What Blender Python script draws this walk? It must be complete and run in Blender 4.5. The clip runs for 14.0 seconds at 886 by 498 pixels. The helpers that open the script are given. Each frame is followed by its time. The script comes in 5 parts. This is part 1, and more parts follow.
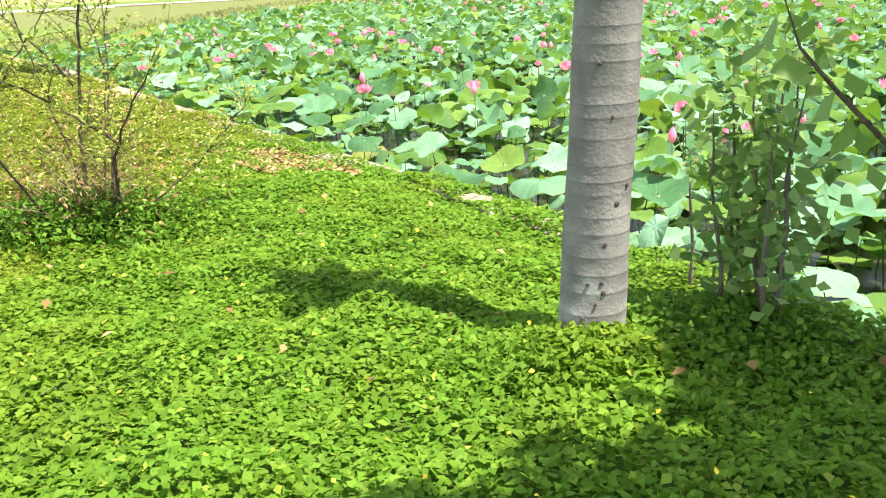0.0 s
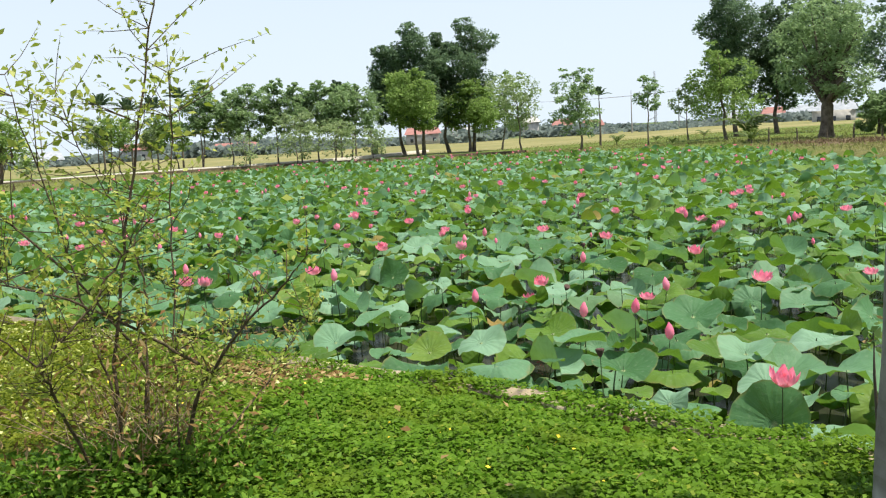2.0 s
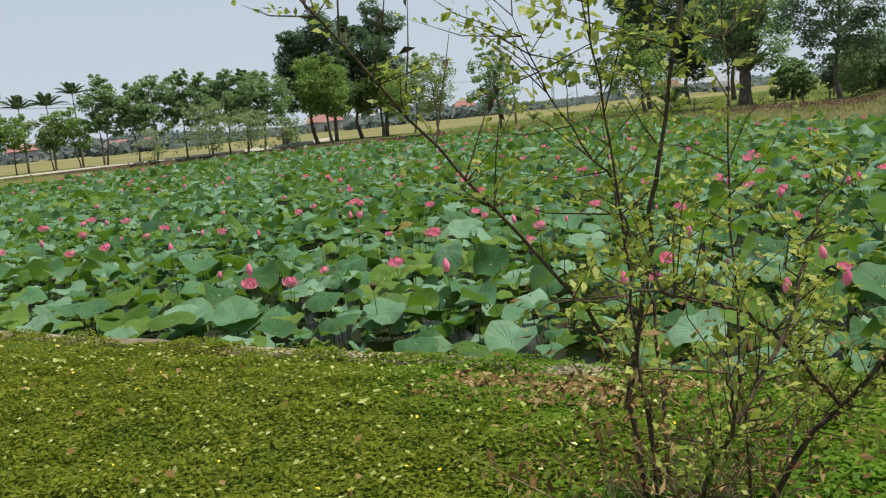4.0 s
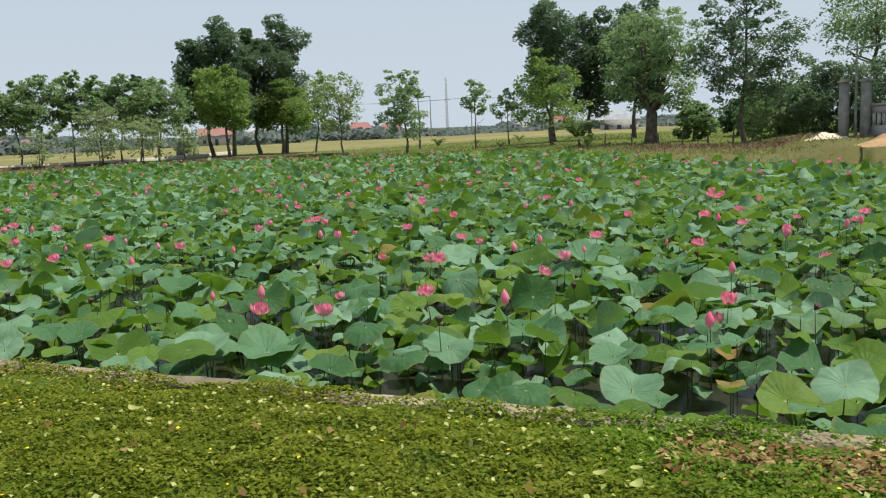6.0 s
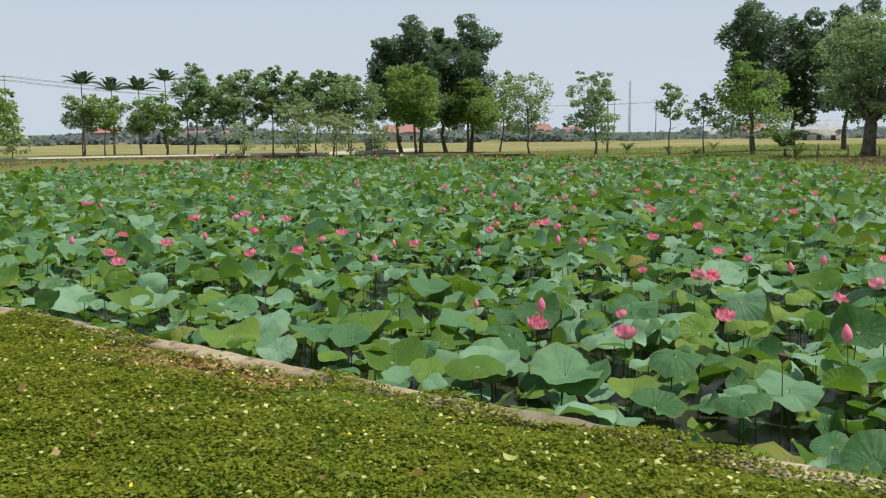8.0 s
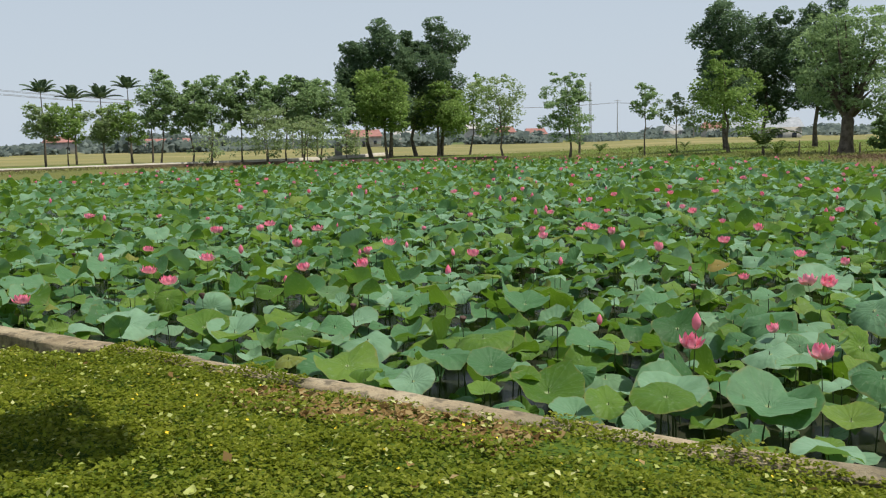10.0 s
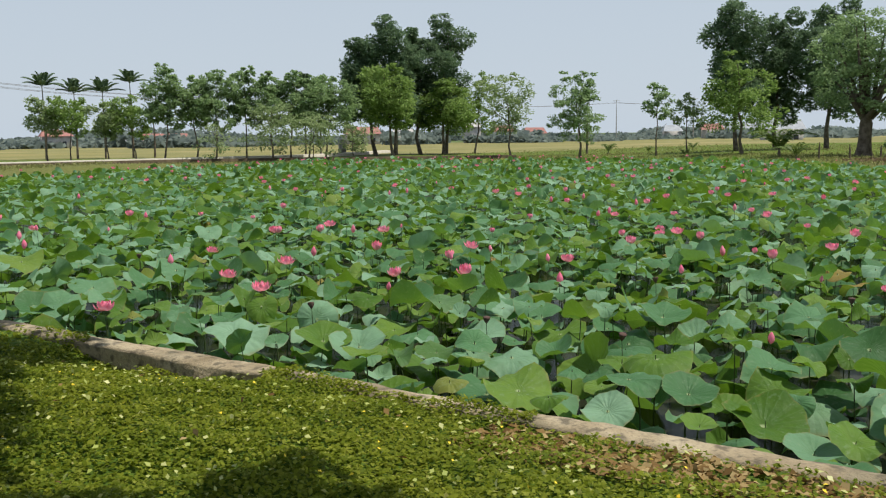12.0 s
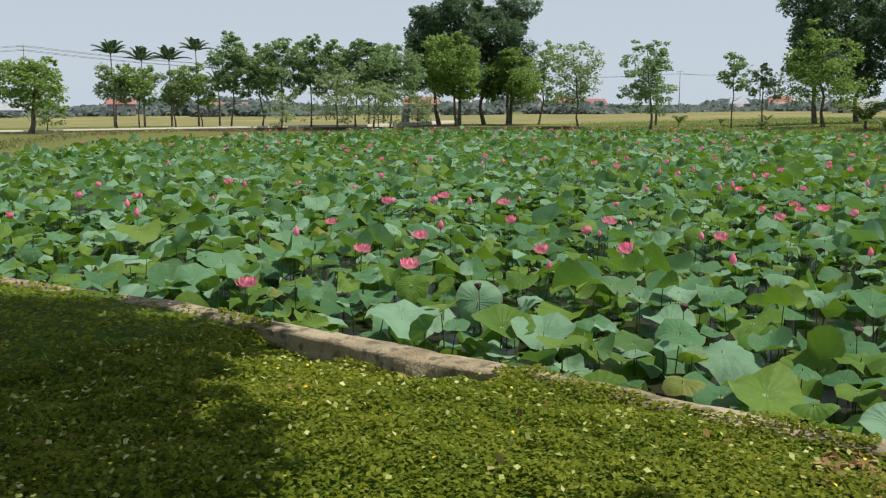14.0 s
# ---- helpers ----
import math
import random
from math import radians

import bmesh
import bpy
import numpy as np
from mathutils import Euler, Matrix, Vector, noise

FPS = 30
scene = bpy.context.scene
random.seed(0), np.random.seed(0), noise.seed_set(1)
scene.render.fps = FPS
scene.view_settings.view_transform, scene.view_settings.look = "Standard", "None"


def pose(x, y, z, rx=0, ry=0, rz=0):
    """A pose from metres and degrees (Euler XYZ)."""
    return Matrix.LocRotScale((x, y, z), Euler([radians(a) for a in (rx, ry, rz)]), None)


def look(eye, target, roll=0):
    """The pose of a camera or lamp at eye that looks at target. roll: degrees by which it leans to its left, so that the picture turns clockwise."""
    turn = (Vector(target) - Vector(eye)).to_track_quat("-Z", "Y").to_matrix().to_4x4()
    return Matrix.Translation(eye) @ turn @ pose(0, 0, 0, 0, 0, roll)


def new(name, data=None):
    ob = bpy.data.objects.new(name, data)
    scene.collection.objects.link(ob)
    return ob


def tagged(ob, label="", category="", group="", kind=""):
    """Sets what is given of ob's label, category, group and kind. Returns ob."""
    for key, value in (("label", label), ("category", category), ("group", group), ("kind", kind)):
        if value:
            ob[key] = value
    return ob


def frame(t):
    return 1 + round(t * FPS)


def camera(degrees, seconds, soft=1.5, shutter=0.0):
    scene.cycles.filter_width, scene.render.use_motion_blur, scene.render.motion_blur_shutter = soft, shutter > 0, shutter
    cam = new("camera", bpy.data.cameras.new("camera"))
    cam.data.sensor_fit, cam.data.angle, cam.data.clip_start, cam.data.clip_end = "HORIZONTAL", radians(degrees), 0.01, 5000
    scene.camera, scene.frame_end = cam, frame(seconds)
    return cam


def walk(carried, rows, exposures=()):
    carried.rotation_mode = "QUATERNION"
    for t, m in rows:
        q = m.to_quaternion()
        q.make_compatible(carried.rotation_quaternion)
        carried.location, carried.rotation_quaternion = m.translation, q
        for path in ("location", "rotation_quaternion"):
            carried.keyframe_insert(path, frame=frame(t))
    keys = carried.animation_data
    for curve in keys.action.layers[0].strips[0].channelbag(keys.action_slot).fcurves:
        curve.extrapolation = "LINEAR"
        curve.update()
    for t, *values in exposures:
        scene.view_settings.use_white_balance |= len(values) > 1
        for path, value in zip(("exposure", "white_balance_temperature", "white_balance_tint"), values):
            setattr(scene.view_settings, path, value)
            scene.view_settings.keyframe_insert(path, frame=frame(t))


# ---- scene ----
cam = camera(52.9, 14.0, 1.2)
PATH = [
    (0, (0.592, -0.923, 1.451), (0.533, 0.983, 0.85), -3.0),
    (0.5, (0.17, -0.613, 1.449), (0.112, 1.29, 0.838), -5.6),
    (1, (-0.376, -0.489, 1.445), (-0.243, 1.394, 0.787), -5.6),
    (1.5, (-1.052, -0.39, 1.538), (-0.694, 1.532, 1.116), -4.8),
    (2, (-1.644, -0.119, 1.629), (-1.009, 1.76, 1.373), -3.3),
    (2.5, (-2.176, 0.411, 1.669), (-1.408, 2.246, 1.467), -2.4),
    (3, (-2.722, 0.934, 1.631), (-1.889, 2.732, 1.356), -3.6),
    (3.5, (-3.184, 1.575, 1.61), (-2.38, 3.378, 1.291), -5.4),
    (3.7, (-3.386, 1.806, 1.643), (-2.576, 3.608, 1.332), -5.7),
    (5.8, (-4.753, 3.939, 1.642), (-3.688, 5.608, 1.356), -2.0),
    (6, (-4.799, 4.101, 1.643), (-3.733, 5.772, 1.372), -2.2),
    (6.5, (-4.887, 4.5, 1.645), (-3.815, 6.168, 1.382), -1.1),
    (7, (-5.095, 4.903, 1.632), (-4.079, 6.604, 1.359), 0.1),
    (7.5, (-5.289, 5.268, 1.609), (-4.42, 7.048, 1.333), -0.1),
    (8, (-5.439, 5.722, 1.617), (-4.71, 7.566, 1.358), -0.3),
    (8.2, (-5.533, 5.86, 1.608), (-4.834, 7.718, 1.362), -0.3),
    (10.3, (-6.795, 7.66, 1.585), (-5.978, 9.468, 1.332), -1.3),
    (10.5, (-6.906, 7.83, 1.566), (-6.11, 9.647, 1.316), -1.7),
    (11, (-7.159, 8.268, 1.607), (-6.395, 10.103, 1.376), -1.8),
    (11.5, (-7.41, 8.652, 1.577), (-6.556, 10.443, 1.326), -0.5),
    (12, (-7.666, 8.956, 1.589), (-6.841, 10.76, 1.333), -0.6),
    (12.5, (-7.869, 9.303, 1.599), (-7.148, 11.154, 1.364), -0.8),
    (13, (-8.039, 9.58, 1.583), (-7.29, 11.417, 1.328), 0.1),
    (13.5, (-8.258, 9.917, 1.573), (-7.391, 11.694, 1.273), 0.2),
    (14, (-8.479, 10.358, 1.525), (-7.767, 12.2, 1.206), -0.2),
]
EXPOSURES = [(0.0, 1.48), (1.2, 1.46), (1.5, 1.36), (1.8, 0.75), (2.1, 0.25), (2.5, -0.21), (3.0, -0.32), (3.7, -0.2), (6.0, -0.1), (8.2, -0.12), (10.5, -0.17), (14.0, -0.18)]
walk(cam, [(t, look(eye, target, roll)) for t, eye, target, roll in PATH], EXPOSURES)

# ---- world, sun, exposure ----
SUN_EL, SUN_AZ = 66.0, (0.87, -0.49)
world = bpy.data.worlds.new("world")
scene.world = world
world.use_nodes = True
wn = world.node_tree.nodes
sky = wn.new("ShaderNodeTexSky")
sky.sky_type = "NISHITA"
sky.sun_disc = False
sky.sun_elevation = radians(SUN_EL)
sky.sun_rotation = math.atan2(SUN_AZ[0], SUN_AZ[1])
sky.air_density, sky.dust_density, sky.ozone_density = 1.0, 1.0, 1.0
# a humid, milky sky: pale haze over the clear one, thickest near the horizon
wl = world.node_tree.links
w_dir = wn.new("ShaderNodeTexCoord")
w_xyz = wn.new("ShaderNodeSeparateXYZ")
wl.new(w_dir.outputs["Generated"], w_xyz.inputs[0])
w_ramp = wn.new("ShaderNodeMapRange")
wl.new(w_xyz.outputs["Z"], w_ramp.inputs["Value"])
w_ramp.inputs["From Min"].default_value, w_ramp.inputs["From Max"].default_value = 0.0, 0.9
w_ramp.inputs["To Min"].default_value, w_ramp.inputs["To Max"].default_value = 0.95, 0.35
w_mix = wn.new("ShaderNodeMix")
w_mix.data_type = "RGBA"
wl.new(w_ramp.outputs["Result"], w_mix.inputs[0])
wl.new(sky.outputs["Color"], w_mix.inputs[6])
w_mix.inputs[7].default_value = (6.4, 7.3, 8.3, 1)
wl.new(w_mix.outputs[2], wn["Background"].inputs["Color"])
wn["Background"].inputs["Strength"].default_value = 0.10
sun = new("sun", bpy.data.lights.new("sun", "SUN"))
sun.data.energy, sun.data.angle, sun.data.color = 5.1, radians(0.6), (1.0, 0.95, 0.86)
_h = math.cos(radians(SUN_EL))
sun.matrix_basis = look((40 * SUN_AZ[0] * _h, 40 * SUN_AZ[1] * _h, 40 * math.sin(radians(SUN_EL))), (0, 0, 0))

# ---- helpers of this scene ----
RNG = np.random.default_rng(7)


class Mat:
    """A node material with a few shorthands."""

    def __init__(self, name, rough=0.8, spec=0.3):
        self.m = bpy.data.materials.new(name)
        self.m.use_nodes = True
        self.t = self.m.node_tree
        self.b = self.t.nodes["Principled BSDF"]
        self.b.inputs["Roughness"].default_value = rough
        self.b.inputs["Specular IOR Level"].default_value = spec

    def node(self, kind, **inputs):
        n = self.t.nodes.new(kind)
        for k, v in inputs.items():
            self.feed(n.inputs[k.replace("_", " ")], v)
        return n

    def feed(self, socket, v):
        if isinstance(v, bpy.types.NodeSocket):
            self.t.links.new(v, socket)
        elif isinstance(v, tuple) and len(v) == 3 and socket.type == "RGBA":
            socket.default_value = (*v, 1)
        else:
            socket.default_value = v

    def pos(self):
        return self.node("ShaderNodeNewGeometry").outputs["Position"]

    def island(self):
        return self.node("ShaderNodeNewGeometry").outputs["Random Per Island"]

    def obj_random(self):
        return self.node("ShaderNodeObjectInfo").outputs["Random"]

    def noise(self, scale, detail=3.0, vec=None, rough=0.55):
        n = self.node("ShaderNodeTexNoise", Scale=scale, Detail=detail, Roughness=rough)
        self.feed(n.inputs["Vector"], vec if vec is not None else self.pos())
        return n.outputs["Fac"]

    def ramp(self, fac, stops, interp="LINEAR"):
        n = self.node("ShaderNodeValToRGB", Fac=fac)
        n.color_ramp.interpolation = interp
        while len(n.color_ramp.elements) < len(stops):
            n.color_ramp.elements.new(0.5)
        for e, (p, c) in zip(n.color_ramp.elements, stops):
            e.position, e.color = p, (*c, 1)
        return n.outputs["Color"]

    def math(self, op, a, b=0.0, clamp=False):
        n = self.t.nodes.new("ShaderNodeMath")
        n.operation, n.use_clamp = op, clamp
        self.feed(n.inputs[0], a)
        self.feed(n.inputs[1], b)
        return n.outputs[0]

    def mix(self, fac, a, b, blend="MIX"):
        n = self.t.nodes.new("ShaderNodeMix")
        n.data_type, n.blend_type = "RGBA", blend
        self.feed(n.inputs[0], fac)
        self.feed(n.inputs[6], a)
        self.feed(n.inputs[7], b)
        return n.outputs[2]

    def step(self, v, lo, hi):
        n = self.node("ShaderNodeMapRange", Value=v)
        n.interpolation_type = "SMOOTHSTEP"
        n.inputs["From Min"].default_value, n.inputs["From Max"].default_value = lo, hi
        return n.outputs["Result"]

    def axes(self, vec=None):
        n = self.node("ShaderNodeSeparateXYZ", Vector=vec if vec is not None else self.pos())
        return n.outputs

    def color(self, c):
        self.feed(self.b.inputs["Base Color"], c)
        self.c = c
        return self

    def bump(self, h, strength=0.4, dist=0.02):
        n = self.node("ShaderNodeBump", Height=h, Strength=strength, Distance=dist)
        self.t.links.new(n.outputs["Normal"], self.b.inputs["Normal"])
        return self

    def translucent(self, amount, c=None):
        tr = self.node("ShaderNodeBsdfTranslucent", Color=c if c is not None else self.c)
        mx = self.node("ShaderNodeMixShader", Fac=amount)
        self.t.links.new(self.b.outputs[0], mx.inputs[1])
        self.t.links.new(tr.outputs[0], mx.inputs[2])
        self.t.links.new(mx.outputs[0], self.t.nodes["Material Output"].inputs["Surface"])
        return self


def mesh_np(name, V, F, mat, smooth=False, uv=None):
    """A mesh from an (n, 3) array of points and an (m, k) array of faces."""
    V, F = np.asarray(V, np.float32), np.asarray(F, np.int32)
    me = bpy.data.meshes.new(name)
    k = F.shape[1]
    me.vertices.add(len(V))
    me.vertices.foreach_set("co", V.ravel())
    me.loops.add(F.size)
    me.loops.foreach_set("vertex_index", F.ravel())
    me.polygons.add(len(F))
    me.polygons.foreach_set("loop_start", np.arange(0, F.size, k, dtype=np.int32))
    if smooth:
        me.polygons.foreach_set("use_smooth", np.ones(len(F), bool))
    if uv is not None:
        me.uv_layers.new(name="UVMap").data.foreach_set("uv", np.asarray(uv, np.float32)[F.ravel()].ravel())
    me.update(calc_edges=True)
    me.materials.append(mat.m)
    return me


def join(pieces):
    """Several (V, F) into one."""
    Vs, Fs, n = [], [], 0
    for V, F in pieces:
        Vs.append(V)
        Fs.append(np.asarray(F) + n)
        n += len(V)
    return np.concatenate(Vs), np.concatenate(Fs)


def tube(path, radii, sides=7, cap=True):
    """A tapered tube along a path, as quads."""
    P = np.asarray(path, float)
    n = len(P)
    R = np.broadcast_to(np.asarray(radii, float), (n,))
    T = np.gradient(P, axis=0)
    T /= np.linalg.norm(T, axis=1)[:, None] + 1e-9
    ref = np.array([1.0, 0, 0]) if abs(T[0][0]) < 0.8 else np.array([0, 1.0, 0])
    A = np.cross(T, ref)
    A /= np.linalg.norm(A, axis=1)[:, None] + 1e-9
    B = np.cross(T, A)
    a = np.arange(sides) * 2 * np.pi / sides
    V = P[:, None] + R[:, None, None] * (np.cos(a)[None, :, None] * A[:, None] + np.sin(a)[None, :, None] * B[:, None])
    i, j = np.meshgrid(np.arange(n - 1), np.arange(sides), indexing="ij")
    q = (j + 1) % sides
    F = np.stack([i * sides + j, i * sides + q, (i + 1) * sides + q, (i + 1) * sides + j], -1).reshape(-1, 4)
    V = V.reshape(-1, 3)
    if cap:
        V = np.concatenate([V, P[-1:] + T[-1:] * R[-1] * 0.4])
        e = len(V) - 1
        b = (n - 1) * sides
        F = np.concatenate([F, np.array([[b + s, b + (s + 1) % sides, e, e] for s in range(sides)])[:, [0, 1, 2, 2]]])
        F = F[: (n - 1) * sides]
        V = V[:-1]
        V[b:] = V[b:] * 0.5 + P[-1] * 0.5
    return V, F


def leaves(C, size, rng, flat=0.5, aspect=0.5, fold=0.15, out=None):
    """Folded leaf blades (base, side, tip, side) at the places C. flat: 1 lies level. out: ways in which the tips point."""
    n = len(C)
    d = rng.normal(size=(n, 3)) if out is None else out + 0.6 * rng.normal(size=(n, 3))
    d[:, 2] *= 1 - flat
    d /= np.linalg.norm(d, axis=1)[:, None] + 1e-9
    up = rng.normal(size=(n, 3)) * (1 - flat) * 0.8 + np.array([0, 0, 1.0])
    s = np.cross(d, up)
    s /= np.linalg.norm(s, axis=1)[:, None] + 1e-9
    nn = np.cross(s, d)
    S = (np.asarray(size) * rng.uniform(0.7, 1.3, n))[:, None]
    mid = C + d * S * 0.08
    w = s * S * aspect * 0.5
    f = nn * S * fold
    V = np.stack([C - d * S * 0.5, mid + w + f, C + d * S * 0.5, mid - w + f], 1).reshape(-1, 3)
    F = np.arange(4 * n).reshape(n, 4)
    return V, F


def box_vf(x0, y0, z0, x1, y1, z1):
    V = np.array([(x, y, z) for z in (z0, z1) for y in (y0, y1) for x in (x0, x1)], float)
    F = np.array([(0, 2, 3, 1), (4, 5, 7, 6), (0, 1, 5, 4), (2, 6, 7, 3), (0, 4, 6, 2), (1, 3, 7, 5)])
    return V, F


def part(name, vf, mat, parent, label="", smooth=False, m=None, uv=None):
    me = vf if isinstance(vf, bpy.types.Mesh) else mesh_np(name, vf[0], vf[1], mat, smooth, uv)
    ob = new(name, me)
    ob.parent = parent
    if m is not None:
        ob.matrix_basis = m
    return tagged(ob, label)


def thing(name, label, category, m=None, group=""):
    ob = new(name)
    ob.empty_display_size = 0.1
    if m is not None:
        ob.matrix_basis = m
    return tagged(ob, label, category, group)


def smooth01(x):
    x = np.clip(x, 0, 1)
    return x * x * (3 - 2 * x)


# ---- plan: the kerb's line, the pond and the levels ----
KA = np.array([2.3, 2.57])
KD = np.array([-0.5595, 0.8288])
KN = np.array([-0.8288, -0.5595])
WATER = -1.08
POND = np.array([(19.1, -22.3), (34, -20), (32, 26), (32, 33), (34, 41), (38.5, 51), (42, 58), (36, 67), (26, 77), (13, 85), (2, 85), (-3, 81), (-7.4, 73), (-10.4, 60), (-12.4, 54), (-14.7, 28.0)])


def kerb_off(u):
    return -0.19 + 0.19 * smooth01((u - 18.5) / 3) + 0.12 * smooth01((3.5 - u) / 3) - 0.05 * np.sin(u * 0.45)


def from_uv(u, v):
    u, v = np.asarray(u, float), np.asarray(v, float)
    return KA + u[..., None] * KD + (v + kerb_off(u))[..., None] * KN


def to_uv(x, y):
    p = np.stack([x, y], -1) - KA
    u = p @ KD
    return u, p @ KN - kerb_off(u)


def wob(x, y, s, k=0.0):
    """A soft mixture of waves, about -1 to 1."""
    return (np.sin(x * s + 1.3 * np.sin(y * s * 0.7 + k) + k) + np.sin(y * s * 1.3 + 1.1 * np.sin(x * s * 0.8 + 2 * k) + 2.1 * k)) / 2


def lawn_z(u, v):
    dip = 0.15 * smooth01((u - 15.0) / 0.7) * smooth01((17.6 - u) / 0.7) 
    z = -0.02 - (0.13 + dip) * smooth01((1.5 - v) / 1.3)
    return z + 0.022 * wob(u, v, 1.7) + 0.012 * wob(u, v, 4.1, 2.0)


def far_z(x, y):
    r = x / np.maximum(y, 1.0)
    z = -1.35 + 0.85 * smooth01((r - 0.4) / 0.45)
    z = z + 0.6 * smooth01((r - 1.05) / 0.12) + 0.75 * smooth01((112 - y) / 25) * smooth01((16 - x) / 18)
    return np.where(y < 1, -0.5, z) + 0.05 * wob(x, y, 0.11, 1.0)


def pond_dist(x, y):
    """Distance to the pond's edge, positive inside."""
    p = np.stack([x, y], -1)
    best = np.full(x.shape, 1e9)
    inside = np.zeros(x.shape, bool)
    n = len(POND)
    for i in range(n):
        a, b = POND[i], POND[(i + 1) % n]
        t = np.clip(((p - a) @ (b - a)) / ((b - a) @ (b - a)), 0, 1)
        best = np.minimum(best, np.linalg.norm(p - a - t[..., None] * (b - a), axis=-1))
        with np.errstate(divide="ignore", invalid="ignore"):
            c = (a[1] > p[..., 1]) != (b[1] > p[..., 1])
            xi = a[0] + (p[..., 1] - a[1]) / (b[1] - a[1] + 1e-12) * (b[0] - a[0])
        inside ^= c & (p[..., 0] < xi)
    return np.where(inside, best, -best)


def ground_z(x, y):
    u, v = to_uv(x, y)
    lawn = lawn_z(u, v)
    far = far_z(x, y)
    d = pond_dist(x, y)
    bank = np.where(d > 0, -1.7, far - (far + 1.7) * smooth01((0.4 + d) / 1.6) * (d > -1.2))
    w = smooth01((u - 30) / 14)
    return np.where(v > 0.02, lawn * (1 - w) + far * w, bank)

# ---- materials ----
def m_ground():
    m = Mat("ground_soil_and_grass", 0.95, 0.1)
    x, y, z = m.axes()
    n1, n2, n3 = m.noise(0.25, 4), m.noise(1.7, 5), m.noise(14.0, 4)
    grass = m.ramp(n2, [(0.3, (0.075, 0.12, 0.02)), (0.55, (0.14, 0.19, 0.035)), (0.75, (0.22, 0.22, 0.06))])
    grass = m.mix(m.math("MULTIPLY", n3, 0.5), grass, (0.05, 0.09, 0.015))
    rice = m.ramp(m.noise(0.03, 5), [(0.3, (0.27, 0.235, 0.095)), (0.5, (0.195, 0.19, 0.075)), (0.7, (0.31, 0.265, 0.12))])
    far = m.step(m.math("ADD", y, m.math("ADD", m.math("MULTIPLY", x, 0.25), m.math("MULTIPLY", n1, 10))), 146, 152)
    col = m.mix(far, grass, rice)
    woods = m.step(m.math("ADD", y, m.math("MULTIPLY", x, 0.7)), 330, 420)
    col = m.mix(woods, col, (0.10, 0.14, 0.05))
    soil = m.ramp(n3, [(0.3, (0.10, 0.065, 0.04)), (0.7, (0.22, 0.15, 0.09))])
    ratio = m.math("DIVIDE", x, m.math("MAXIMUM", y, 1.0))
    east = m.math("MULTIPLY", m.step(m.math("ADD", ratio, m.math("MULTIPLY", n2, 0.35)), 0.9, 1.08), m.step(m.math("ADD", x, m.math("MULTIPLY", n1, 20)), 70, 60))
    col = m.mix(m.math("MULTIPLY", east, 0.5), col, soil)
    dry = m.ramp(n3, [(0.3, (0.075, 0.08, 0.028)), (0.6, (0.16, 0.16, 0.055)), (0.8, (0.21, 0.20, 0.075))])
    west = m.math("MULTIPLY", m.math("MULTIPLY", m.step(y, 44, 56), m.step(y, 115, 111)), m.step(m.math("ADD", x, m.math("MULTIPLY", n1, 8)), 42, 30))
    col = m.mix(m.math("MULTIPLY", west, 0.8), col, dry)
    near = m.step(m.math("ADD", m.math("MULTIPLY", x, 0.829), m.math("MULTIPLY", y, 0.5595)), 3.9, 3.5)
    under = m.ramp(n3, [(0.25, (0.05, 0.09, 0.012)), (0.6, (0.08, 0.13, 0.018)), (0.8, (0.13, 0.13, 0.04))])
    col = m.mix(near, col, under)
    return m.color(col).bump(m.noise(30, 5), 0.6, 0.03)


def m_water():
    m = Mat("pond_water", 0.2, 0.06)
    m.color(m.ramp(m.noise(0.6, 3), [(0.35, (0.016, 0.020, 0.012)), (0.7, (0.035, 0.035, 0.022))]))
    return m.bump(m.noise(5, 2), 0.06, 0.02)


def m_concrete():
    m = Mat("weathered_concrete", 0.9, 0.2)
    x, y, z = m.axes()
    c = m.ramp(m.noise(3.0, 6), [(0.25, (0.19, 0.145, 0.085)), (0.5, (0.37, 0.30, 0.19)), (0.75, (0.48, 0.41, 0.28))])
    c = m.mix(m.math("MULTIPLY", m.step(m.noise(11, 6), 0.48, 0.66), 0.8), c, (0.10, 0.085, 0.06))
    c = m.mix(m.math("MULTIPLY", m.step(m.noise(50, 4), 0.5, 0.7), 0.5), c, (0.16, 0.13, 0.10))
    c = m.mix(m.math("MULTIPLY", m.step(m.noise(1.3, 4), 0.5, 0.62), 0.5), c, (0.12, 0.11, 0.07))
    return m.color(c).bump(m.noise(40, 6), 0.7, 0.02)


